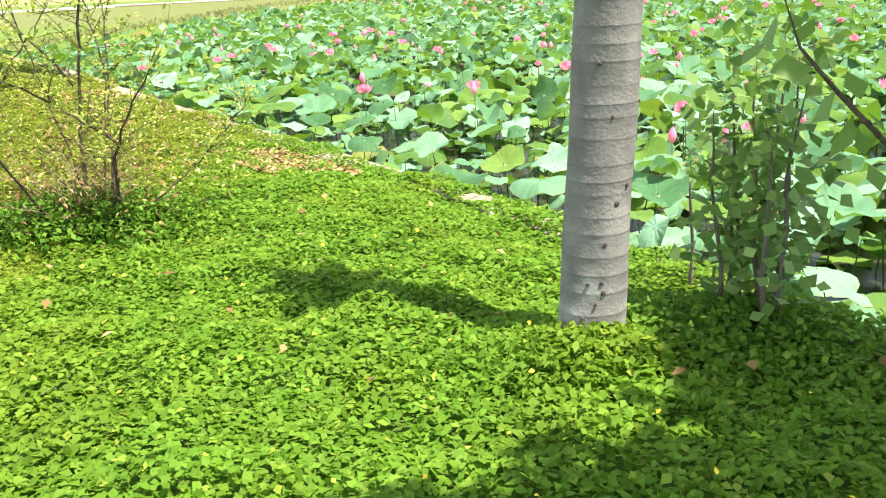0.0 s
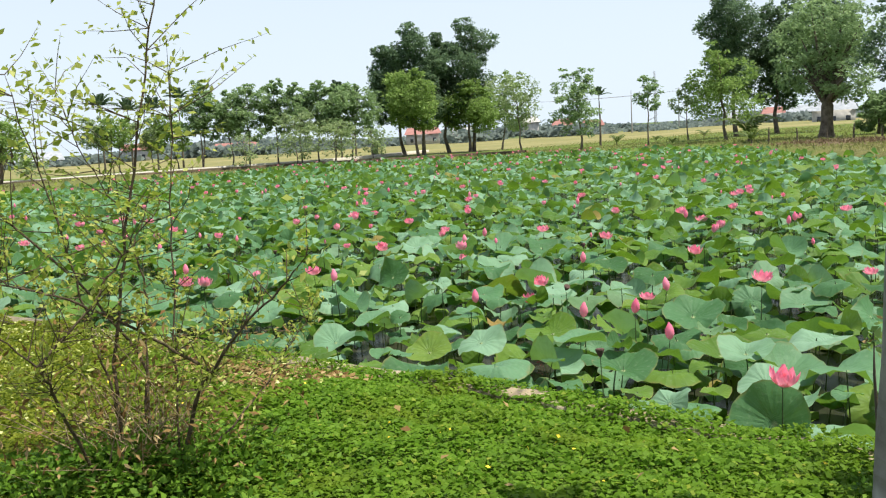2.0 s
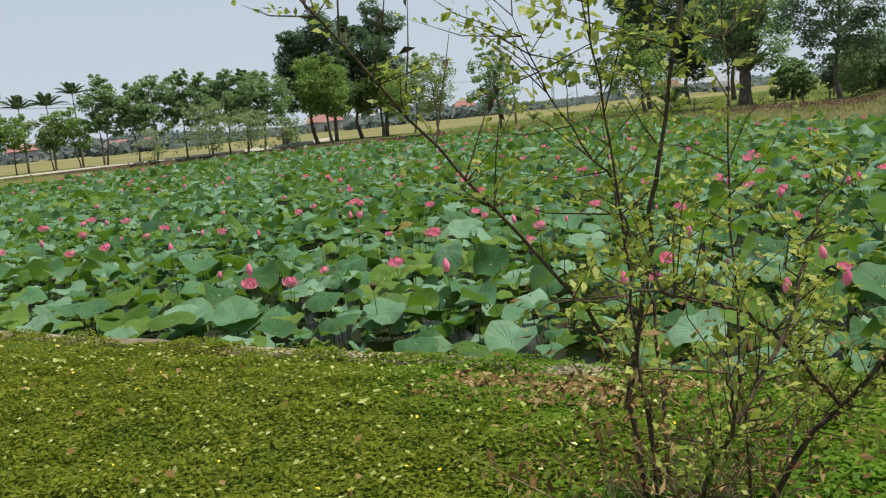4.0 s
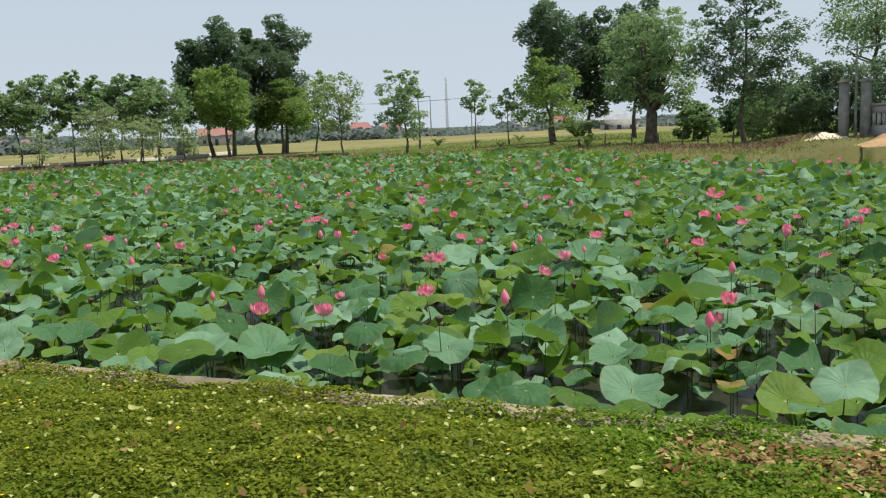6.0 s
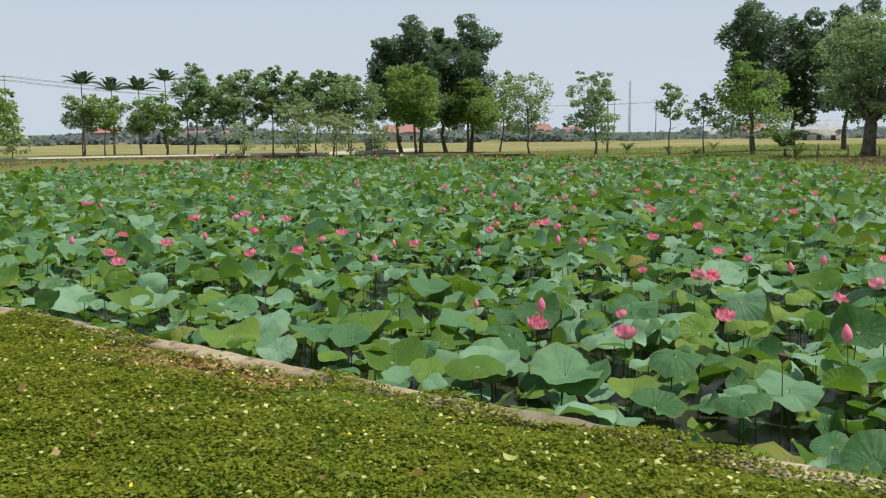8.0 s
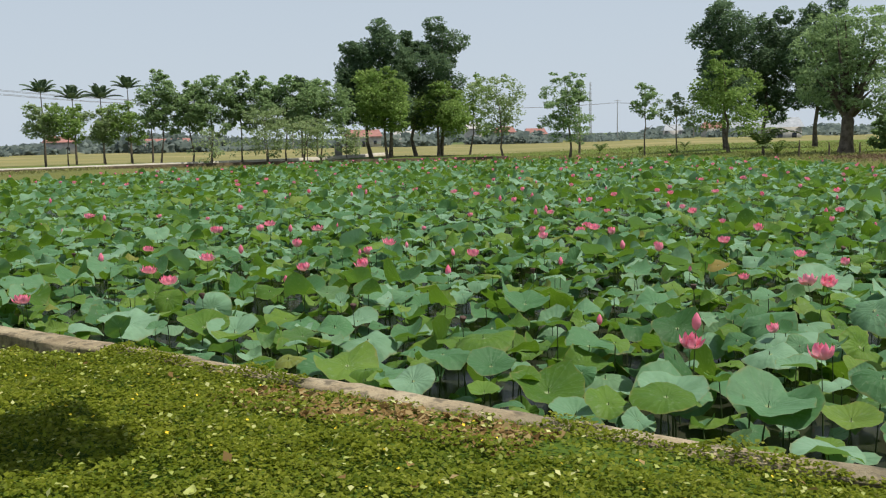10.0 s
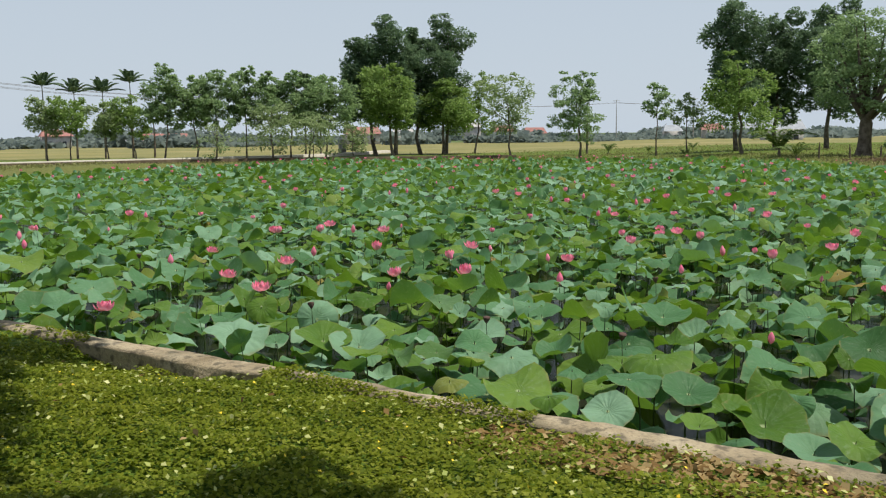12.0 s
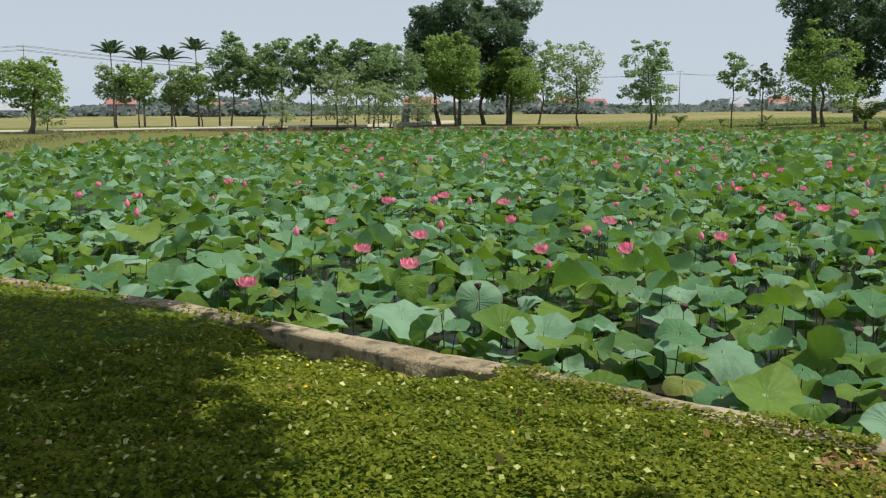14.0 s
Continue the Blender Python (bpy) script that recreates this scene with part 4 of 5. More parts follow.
def sprout(x, y, h, n, seed):
    """A young coconut: fronds straight from the ground."""
    rng = np.random.default_rng(seed)
    t = thing("young_coconut", "young coconut palm sprouting on the grassy bank", "palm", pose(x, y, float(ground_z(np.array([x]), np.array([y]))[0])), "young palms on the bank")
    part("stump", tube([(0, 0, -0.1), (0, 0, 0.18 * h)], [0.09 * h * 0.5, 0.05 * h * 0.5], 7), BARK, t, smooth=True)
    for k in range(n):
        part("frond", frond(h * rng.uniform(0.8, 1.1), rng.uniform(0.9, 1.4), rng, 12, 0.12, 0.4), YOUNG, t, m=Matrix.Translation((0, 0, 0.12 * h)) @ Matrix.Rotation(k * 2.4 + rng.normal(0, 0.3), 4, "Z"))


YOUNG = m_leafy("young_frond", (0.06, 0.10, 0.02), (0.13, 0.19, 0.04), (0.24, 0.30, 0.08), 0.5, 0.3)
for k, (x, y, h, n) in enumerate([(55.6, 99.0, 2.6, 8), (60.0, 97.0, 1.6, 6), (68.5, 99.0, 1.9, 7), (50.0, 66.2, 4.4, 11), (45.0, 59.5, 2.4, 8), (50.5, 79, 1.3, 6)]):
    sprout(x, y, h, n, 210 + k)

# ---- far banks: path, earth, fields, buildings ----
def ribbon(name, pts, width, lift, mat, label, category, skirt=0.0):
    P = np.array(pts, float)
    s = np.linspace(0, len(P) - 1, 60)
    xy = np.stack([np.interp(s, np.arange(len(P)), P[:, k]) for k in (0, 1)], 1)
    T = np.gradient(xy, axis=0)
    N = np.stack([T[:, 1], -T[:, 0]], 1) / np.linalg.norm(T, axis=1)[:, None]
    rows = []
    for o, dz in ((-0.5, -skirt), (-0.5, 0), (0.5, 0), (0.5, -skirt)):
        q = xy + N * o * width
        c = ground_z(xy[:, 0], xy[:, 1]) + lift + dz
        rows.append(np.concatenate([q, c[:, None]], 1))
    V = np.stack(rows, 1)
    n, k = V.shape[:2]
    i = np.arange(n * k).reshape(n, k)
    F = np.stack([i[:-1, :-1], i[:-1, 1:], i[1:, 1:], i[1:, :-1]], -1).reshape(-1, 4)
    return tagged(new(name, mesh_np(name, V.reshape(-1, 3), F, mat)), label, category, kind="structure")


PAVE = m_plain("pale_path_concrete", (0.42, 0.38, 0.31), (0.56, 0.52, 0.44), 0.8, 0.9, 0.2)
EARTH = m_plain("dark_bank_earth", (0.05, 0.04, 0.028), (0.13, 0.10, 0.06), 1.5, 0.95, 0.1)
ORANGE = m_plain("dry_orange_soil", (0.38, 0.22, 0.11), (0.55, 0.36, 0.2), 1.5, 0.95, 0.1)
SAND = m_plain("pale_sand", (0.60, 0.50, 0.36), (0.74, 0.65, 0.5), 2, 0.95, 0.1)
PLASTER = m_plain("aged_plaster", (0.36, 0.35, 0.33), (0.55, 0.53, 0.5), 1.2, 0.9, 0.2)
GREYSTONE = m_plain("grey_concrete", (0.22, 0.21, 0.19), (0.38, 0.36, 0.33), 2.0, 0.9, 0.2)
ROOFRED = m_plain("red_roof_tile", (0.29, 0.135, 0.115), (0.38, 0.195, 0.165), 1.0, 0.8, 0.2)
ROOFGREY = m_plain("grey_roof_sheet", (0.25, 0.27, 0.29), (0.42, 0.44, 0.46), 1.0, 0.6, 0.3)
DARKGLASS = m_plain("dark_window", (0.03, 0.035, 0.04), (0.06, 0.07, 0.08), 2, 0.2, 0.5)
ribbon("path", [(-60, 113), (-19, 115.5), (-7.6, 116.2), (8.7, 119.0), (23.3, 123), (33, 131), (46, 148)], 1.8, 0.42, PAVE, "pale concrete path on the pond's west bank", "path", 0.5)
ribbon("bank", [(-40, 108), (-15, 109), (-4, 110.6), (8, 112.6), (20, 112.0), (32, 108), (44, 101)], 1.6, 0.4, EARTH, "dark earth bank at the water's far edge", "bank", 0.9)


def mound(name, label, x, y, rx, ry, h, mat, seed):
    rng = np.random.default_rng(seed)
    V, F = [], []
    rings, sides = 7, 22

    def level(px, py):
        return float(ground_z(np.array([px]), np.array([py]))[0]) - 0.06

    for i in range(rings + 1):
        f = i / rings
        for k in range(sides):
            a = 2 * math.pi * k / sides
            w = 1 + 0.14 * math.sin(3 * a + seed) + 0.08 * math.sin(7 * a + 2 * seed)
            px, py = x + rx * f * w * math.cos(a), y + ry * f * w * math.sin(a)
            V.append((px, py, level(px, py) + h * (1 - f) ** 1.1 * (1 + 0.15 * math.sin(5 * a * f)) + rng.normal(0, 0.02 * h)))
    for i in range(rings):
        for k in range(sides):
            a, b = i * sides + k, i * sides + (k + 1) % sides
            F.append((a, a + sides, b + sides, b))
    return tagged(new(name, mesh_np(name, V, F, mat, True)), label, "mound")


BROWN = m_plain("brown_brush", (0.085, 0.062, 0.036), (0.19, 0.145, 0.085), 3, 0.95, 0.1)
mound("earth_mound", "heap of brown earth and cut brush on the bank", 42.5, 46.4, 4.6, 2.6, 0.38, BROWN, 1)
mound("earth_mound", "heap of brown earth and cut brush on the bank", 43.4, 41.6, 4.4, 2.2, 0.34, BROWN, 2)
mound("sand_pile", "low pile of pale building sand by the gate", 43.9, 37.1, 1.7, 1.2, 0.45, SAND, 3)
mound("soil_pile", "dry orange soil piled at the pond's edge", 34.6, 27.6, 1.3, 1.6, 0.6, ORANGE, 4)

gate = thing("gate", "weathered concrete gate pillars with a perforated wall", "gate", pose(46.0, 36.95, 0.0))
for dx, dy in ((0, 0.35), (0.55, -0.75)):
    V, F = join([box_vf(dx - 0.22, dy - 0.22, -0.4, dx + 0.22, dy + 0.22, 3.4), box_vf(dx - 0.29, dy - 0.29, 3.4, dx + 0.29, dy + 0.29, 3.52), box_vf(dx - 0.2, dy - 0.2, 3.52, dx + 0.2, dy + 0.2, 3.6)])
    part("pillar", (V, F), GREYSTONE, gate)
ws = [box_vf(0.75, -9.0, -0.4, 0.95, -1.0, 0.75), box_vf(0.75, -9.0, 1.5, 0.95, -1.0, 1.95), box_vf(0.68, -9.05, 1.95, 1.02, -0.95, 2.08)]
for k in range(24):
    ws.append(box_vf(0.77, -1.18 - k * 0.33, 0.75, 0.93, -1.02 - k * 0.33, 1.5))
part("wall", join(ws), PLASTER, gate, "pale wall pierced by upright slots")
shed = thing("shed", "open shed with a grey sheet roof on posts", "shed", pose(48.8, 36.0, 0.0))
part("roof", (np.array([(-2.3, 1.2, 5.35), (3, 1.2, 5.9), (3, -9, 6.9), (-2.3, -9, 6.35), (-2.3, 1.2, 5.43), (3, 1.2, 5.98), (3, -9, 6.98), (-2.3, -9, 6.43)]), np.array([(0, 1, 2, 3), (7, 6, 5, 4), (0, 4, 5, 1), (1, 5, 6, 2), (2, 6, 7, 3), (3, 7, 4, 0)])), ROOFGREY, shed)
for px, py in ((-2.2, 0.9), (2.8, 0.9), (-2.2, -6), (2.8, -6)):
    part("post", tube([(px, py, -0.3), (px, py, 5.9 - 0.1 * py)], [0.1, 0.1], 8), GREYSTONE, shed)

mon = thing("monument", "grey stone marker on a stepped base by the path", "monument", pose(33.4, 133.6, float(ground_z(np.array([33.4]), np.array([133.6]))[0])))
part("base", join([box_vf(-0.8, -0.6, -0.1, 0.8, 0.6, 0.18), box_vf(-0.65, -0.45, 0.18, 0.65, 0.45, 0.4)]), GREYSTONE, mon)
part("shaft", join([box_vf(-0.5, -0.28, 0.4, 0.5, 0.28, 1.9), box_vf(-0.42, -0.24, 1.9, 0.42, 0.24, 2.15), box_vf(-0.25, -0.2, 2.15, 0.25, 0.2, 2.35)]), GREYSTONE, mon)


def house(x, y, w, d, h, roof, turn, label):
    t = thing("house", label, "house", pose(x, y, -1.5, 0, 0, turn), "houses beyond the fields")
    part("wall", join([box_vf(-w / 2, -d / 2, -0.3, w / 2, d / 2, h)]), PLASTER, t)
    e, r = 0.6, 0.32 * d
    V = np.array([(-w / 2 - e, -d / 2 - e, h), (w / 2 + e, -d / 2 - e, h), (w / 2 + e, d / 2 + e, h), (-w / 2 - e, d / 2 + e, h), (-w / 2 - e + 1, 0, h + r), (w / 2 + e - 1, 0, h + r)])
    F4 = np.array([(0, 1, 5, 4), (2, 3, 4, 5), (3, 0, 4, 4), (1, 2, 5, 5), (3, 2, 1, 0)])
    me = bpy.data.meshes.new("roof")
    me.from_pydata([tuple(v) for v in V], [], [tuple(f) if f[2] != f[3] else tuple(f[:3]) for f in F4])
    me.materials.append(roof.m)
    part("roof", me, roof, t)
    n = max(2, int(w // 3))
    for k in range(n):
        cx = -w / 2 + (k + 0.5) * w / n
        lo, hi = (0.0, 2.1) if k == n // 2 else (0.9, 2.1)
        part("door" if k == n // 2 else "window", box_vf(cx - 0.5, -d / 2 - 0.03, lo, cx + 0.5, -d / 2 + 0.02, hi), DARKGLASS, t)


RL, GL = "low plastered house with a red tiled roof", "low grey house with a sheet roof"
for a in [(-1, 299, 8, 6, 3.6, ROOFRED, 5, RL), (30, 297, 14, 7, 1.9, ROOFRED, -4, GL), (21, 300, 6, 6, 1.7, ROOFGREY, -4, GL), (89, 282, 11, 7, 3.4, ROOFRED, -18, RL), (122, 269, 5, 6, 5.2, PLASTER, -20, GL), (132, 266, 6, 6, 3.8, ROOFRED, -22, RL), (140, 260, 6.5, 6, 3.0, ROOFRED, -25, RL), (104, 284, 7, 6, 3.0, PLASTER, -25, GL), (175, 235, 5, 6, 3.2, ROOFGREY, -30, GL), (184, 227, 6, 6, 3.6, ROOFRED, -35, RL), (215, 250, 14, 8, 3.4, ROOFGREY, -38, GL), (150, 165, 9, 7, 3.4, ROOFGREY, -42, GL), (-30, 290, 16, 8, 2.0, ROOFGREY, 8, GL)]:
    house(*a)


def pole(x, y, h, arms, label="grey concrete power pole beyond the field"):
    z = float(ground_z(np.array([float(x)]), np.array([float(y)]))[0])
    t = thing("power_pole", label, "power pole", pose(x, y, z), "power poles")
    part("post", tube([(0, 0, -0.2), (0, 0, h)], [0.22, 0.14], 8), GREYSTONE, t)
    for k in range(arms):
        part("crossarm", box_vf(-1.4, -0.08, h - 0.5 - 0.9 * k, 1.4, 0.08, h - 0.35 - 0.9 * k), GREYSTONE, t)


POLES = [(-22.7, 238.8, 17.0, 2), (129.4, 218.2, 11.5, 0), (184, 277, 14, 1), (186, 238, 13, 1), (60, 260, 14, 1), (-95, 240, 15, 1)]
for p in POLES:
    pole(*p)
mast = thing("radio_mast", "thin lattice radio mast far off", "mast", pose(215, 341, -1.4))
for k in range(3):
    a = k * 2.094
    part("leg", tube([(0.6 * math.cos(a), 0.6 * math.sin(a), -0.5), (0.3 * math.cos(a), 0.3 * math.sin(a), 25)], [0.12, 0.1], 5), GREYSTONE, mast)
for k in range(16):
    part("brace", tube([(0.6, 0, k * 1.55), (-0.3, 0.5, k * 1.55 + 0.75), (-0.3, -0.5, k * 1.55 + 1.5)], [0.06, 0.06, 0.06], 4), GREYSTONE, mast)


def wire(a, b, sag):
    s = np.linspace(0, 1, 12)
    P = np.array(a) + (np.array(b) - np.array(a)) * s[:, None]
    P[:, 2] -= sag * 4 * s * (1 - s)
    tagged(new("power_line", mesh_np("power_line", *tube(P, 0.035, 4), TWIG)), "thin sagging power line between poles", "power line", "power lines")


for dz, dx in ((-0.4, -1.2), (-0.4, 1.2), (-1.3, -1.2), (-1.3, 1.2)):
    wire((-95 + dx, 240, 13.5 + dz), (-22.7 + dx, 238.8, 15.6 + dz), 1.2)
    wire((-22.7 + dx, 238.8, 15.6 + dz), (60 + dx, 260, 12.6 + dz), 1.5)
for dx in (-1.2, 1.2):
    wire((60 + dx, 260, 12.1), (184 + dx, 277, 12.1), 2.0)
    wire((184 + dx, 277, 12.1), (186 + dx, 238, 11.2), 0.6)

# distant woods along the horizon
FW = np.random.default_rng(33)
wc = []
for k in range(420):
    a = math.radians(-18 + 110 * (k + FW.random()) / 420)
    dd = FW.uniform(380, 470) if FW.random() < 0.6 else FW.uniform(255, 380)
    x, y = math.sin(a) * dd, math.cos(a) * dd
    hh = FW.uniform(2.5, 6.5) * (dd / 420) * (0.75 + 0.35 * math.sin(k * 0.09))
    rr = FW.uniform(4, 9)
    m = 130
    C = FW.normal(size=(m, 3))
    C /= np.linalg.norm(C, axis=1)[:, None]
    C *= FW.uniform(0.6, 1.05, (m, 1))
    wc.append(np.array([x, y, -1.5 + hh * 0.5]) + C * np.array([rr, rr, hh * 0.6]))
# leaf colour greyed and lightened to stand in for distance haze
FAR_WOOD = m_leafy("haze_greyed_woods_leaf", (0.17, 0.215, 0.195), (0.215, 0.26, 0.235), (0.26, 0.305, 0.275), 0.9, 0.5, 0.05)
C = np.concatenate(wc)
tagged(new("distant_woods", mesh_np("distant_woods", *leaves(C, np.full(len(C), 2.2), FW, 0.3, 0.8, 0.15), FAR_WOOD)), "line of distant trees on the horizon, haze put into their colour", "woods", kind="stuff")

# scrub and tall grass on the far banks
def tufts(name, n, pts, spread, h, mat, label, seed, lift=0.0):
    rng = np.random.default_rng(seed)
    P = np.array(pts, float)
    s = rng.uniform(0, len(P) - 1, n)
    xy = np.stack([np.interp(s, np.arange(len(P)), P[:, k]) for k in (0, 1)], 1) + rng.normal(0, spread, (n, 2))
    ok = pond_dist(xy[:, 0], xy[:, 1]) < -0.3
    xy, n = xy[ok], int(ok.sum())
    z = ground_z(xy[:, 0], xy[:, 1])
    hh = h * rng.uniform(0.4, 1.2, n)
    C = np.concatenate([xy, (z + hh * 0.45 + lift)[:, None]], 1)
    o = np.tile(np.array([0, 0, 0.9]), (n, 1))
    V, F = leaves(C, hh, rng, 0.0, 0.3, 0.1, out=o)
    return tagged(new(name, mesh_np(name, V, F, mat)), label, "grass", kind="stuff")


GRASS = m_leafy("bank_grass", (0.19, 0.205, 0.07), (0.29, 0.30, 0.11), (0.40, 0.39, 0.17), 0.8, 0.5, 0.1)
tufts("bank_grass", 14000, [(-30, 100), (-10, 106), (8, 109), (24, 106), (36, 98), (44, 88), (50, 78), (52, 68), (48, 58), (43, 50), (40, 42), (37, 34)], 2.8, 0.24, GRASS, "rough dry grass along the far bank", 41)
tufts("bank_grass", 2600, [(58, 100), (66, 90), (70, 80), (66, 68), (60, 56), (54, 44)], 5.0, 0.24, GRASS, "rough dry grass on the eastern bank", 42)
tufts("bank_grass", 2500, [(-15.5, 29), (-15, 40), (-14.5, 55), (-13.5, 64), (-10, 79), (-2, 87)], 0.8, 0.3, GRASS, "rough dry grass along the western edge", 43)
tufts("field_grass", 9000, [(52, 108), (62, 118), (74, 112), (84, 100), (88, 86), (82, 70), (72, 58)], 9.0, 0.24, GRASS, "rough dry grass between bank and fields", 45)
tufts("field_grass", 4000, [(34, 112), (44, 108), (50, 100), (56, 92)], 3.0, 0.24, GRASS, "rough dry grass between bank and fields", 46)
BRUSH = m_leafy("cut_brush", (0.13, 0.09, 0.05), (0.22, 0.165, 0.10), (0.33, 0.26, 0.16), 0.9, 0.4, 0.1)
tufts("cut_brush", 1500, [(41, 49), (42.5, 46.4), (43.4, 41.6), (43.8, 39.5)], 1.6, 0.3, BRUSH, "brown cut brush lying on the bank", 47, 0.1)
WOOD = m_bark("grey_post_wood", (0.08, 0.06, 0.045), (0.2, 0.16, 0.12), 8)
for k, (x, y, hh) in enumerate([(46.0, 55.5, 1.1), (47.6, 54.2, 1.0), (49.0, 53.0, 1.2), (50.3, 51.6, 1.0), (51.8, 50.4, 1.1), (44.6, 57.0, 1.3), (60.5, 57.5, 1.2), (63.0, 55.5, 1.1)]):
    t = thing("fence_post", "weathered wooden post standing on the bank", "fence post", pose(x, y, float(ground_z(np.array([x]), np.array([y]))[0])), "fence posts on the bank")
    part("post", tube([(0, 0, -0.2), (0.03, 0, hh * 0.6), (0.05 * (k % 3 - 1), 0, hh)], [0.08, 0.07, 0.06], 7), WOOD, t, smooth=True)

# ---- near things: palm, shrubs, shade trees ----
def m_palm_bark():
    m = Mat("grey_ringed_palm_bark", 0.85, 0.2)
    x, y, z = m.axes()
    n = m.noise(7, 5)
    c = m.ramp(n, [(0.25, (0.135, 0.126, 0.11)), (0.5, (0.20, 0.188, 0.165)), (0.75, (0.285, 0.268, 0.235))])
    st = m.node("ShaderNodeMapping")
    st.inputs["Scale"].default_value = (30, 30, 2.5)
    m.feed(st.inputs["Vector"], m.pos())
    c = m.mix(m.math("MULTIPLY", m.noise(1.0, 4, st.outputs["Vector"]), 0.35), c, (0.10, 0.09, 0.08))
    c = m.mix(m.step(m.noise(2.2, 3), 0.6, 0.75), c, (0.36, 0.37, 0.33))
    return m.color(c).bump(m.noise(60, 4), 0.5, 0.008)


PALM_BARK = m_palm_bark()
PX, PY = 1.068, 2.44
pz = float(ground_z(np.array([PX]), np.array([PY]))[0])
palm = thing("royal_palm", "grey ringed palm trunk rising from the lawn", "palm tree", pose(PX, PY, pz))
prof = []
z, k = -0.1, 0
PR = np.random.default_rng(3)
while z < 3.1:
    r = 0.127 + 0.004 * math.sin(z * 1.4) - 0.012 * z / 3 + 0.012 * math.exp(-max(z, 0) * 4)
    step = PR.uniform(0.045, 0.11)
    rise = PR.uniform(0.0001, 0.0007)
    prof += [(r, z), (r - 0.0006, z + step * 0.8), (r - 0.0003, z + step * 0.86), (r + rise, z + step * 0.90), (r + rise * 0.8, z + step * 0.95)]
    z += step
V, F = lathe(prof, 28)
V[:, 0] += 0.052 * V[:, 2] + 0.0025 * np.sin(V[:, 2] * 9 + V[:, 1] * 20)
V[:, 1] += 0.0025 * np.sin(V[:, 2] * 7 + V[:, 0] * 25)
part("trunk", (V, F), PALM_BARK, palm, smooth=True)
SCAR = m_plain("dark_bark_scar", (0.05, 0.04, 0.035), (0.11, 0.09, 0.075), 40, 0.95, 0.1)
for k in range(16):
    a = PR.uniform(3.4, 6.0)
    h = PR.choice([PR.uniform(0.1, 0.32), PR.uniform(0.4, 1.5)])
    r = 0.1285 + 0.012 * math.exp(-h * 4) - 0.004 * h
    s = PR.uniform(0.005, 0.011)
    V, F = lathe([(s * 1.2, -0.002), (s, 0.004), (s * 0.4, 0.005), (0.0005, 0.004)], 9)
    part("scar", (V, F), SCAR, palm, m=Matrix.Translation((0.052 * h + r * math.cos(a), r * math.sin(a), h)) @ Matrix.Rotation(a, 4, "Z") @ Matrix.Rotation(math.pi / 2, 4, "Y"))
# unseen crown, kept small so that it casts the round shade beside the trunk
part("crownshaft", lathe([(0.10, 3.05), (0.13, 3.25), (0.12, 3.6), (0.07, 4.0), (0.03, 4.2)], 16), YOUNG, palm, smooth=True, m=Matrix.Translation((0.14, 0, 0)))
for k in range(8):
    part("frond", frond(0.42, PR.uniform(0.3, 1.2), PR, 16, 0.2, 0.7), PALM_LEAF, palm, m=Matrix.Translation((0.14, 0, 3.3)) @ Matrix.Rotation(k * 2.4, 4, "Z"))

# the thin, half-bare shrub
STEMS = {
    "main": [(-1.82, 4.56, -0.03), (-1.84, 4.64, 0.5), (-1.77, 4.62, 1.0), (-1.66, 4.59, 1.5), (-1.56, 4.57, 2.0), (-1.45, 4.54, 2.5), (-1.36, 4.52, 3.0)],
    "right": [(-1.60, 4.42, -0.03), (-1.47, 4.2, 0.45), (-1.40, 4.12, 0.58), (-1.24, 3.98, 0.82), (-1.07, 3.83, 1.0), (-0.95, 3.72, 1.16)],
    "long": [(-1.40, 4.12, 0.58), (-1.62, 4.05, 0.78), (-1.9, 3.94, 0.98), (-2.08, 3.90, 1.08), (-2.3, 3.88, 1.15), (-2.6, 3.9, 1.17)],
    "diagonal": [(-1.70, 4.62, -0.03), (-1.70, 4.76, 0.55), (-1.99, 4.78, 1.0), (-2.42, 4.76, 1.5), (-2.84, 4.75, 2.0), (-3.1, 4.74, 2.35)],
    "west": [(-1.80, 4.55, -0.03), (-1.87, 4.51, 0.5), (-1.96, 4.44, 1.0), (-2.05, 4.37, 1.5), (-2.15, 4.3, 2.0)],
    "fork": [(-1.92, 4.35, -0.03), (-2.07, 3.97, 0.6), (-2.1, 3.84, 0.77), (-2.25, 3.70, 0.97)],
    "forkup": [(-2.1, 3.84, 0.77), (-1.88, 3.86, 0.99), (-1.69, 3.93, 1.23), (-1.56, 3.91, 1.40)],
    "inner": [(-1.75, 4.56, -0.03), (-1.65, 4.71, 0.85), (-1.68, 4.76, 1.08), (-1.74, 4.81, 1.35), (-1.9, 4.9, 1.62), (-2.0, 4.96, 1.95)],
    "inner_two": [(-1.58, 4.34, -0.03), (-1.55, 4.39, 0.5), (-1.52, 4.43, 1.0), (-1.48, 4.47, 1.5), (-1.44, 4.52, 2.0)],
    "low": [(-1.55, 4.36, -0.03), (-1.22, 4.5, 0.26), (-1.01, 4.66, 0.43), (-0.79, 4.74, 0.7)],
}
shrub = thing("shrub", "thin half-bare shrub with dark twigs and sparse yellow-green leaves", "shrub", pose(-1.75, 4.45, 0))
SR = np.random.default_rng(17)
OFF = np.array([-1.75, 4.45, 0])
SHOOT = m_leafy("yellow_green_shoot", (0.22, 0.29, 0.035), (0.37, 0.43, 0.07), (0.55, 0.56, 0.15), 0.5, 0.45)
STRAW = m_bark("withered_straw_stalk", (0.22, 0.16, 0.09), (0.42, 0.33, 0.20), 25)
leaf_at, twigs = [], []
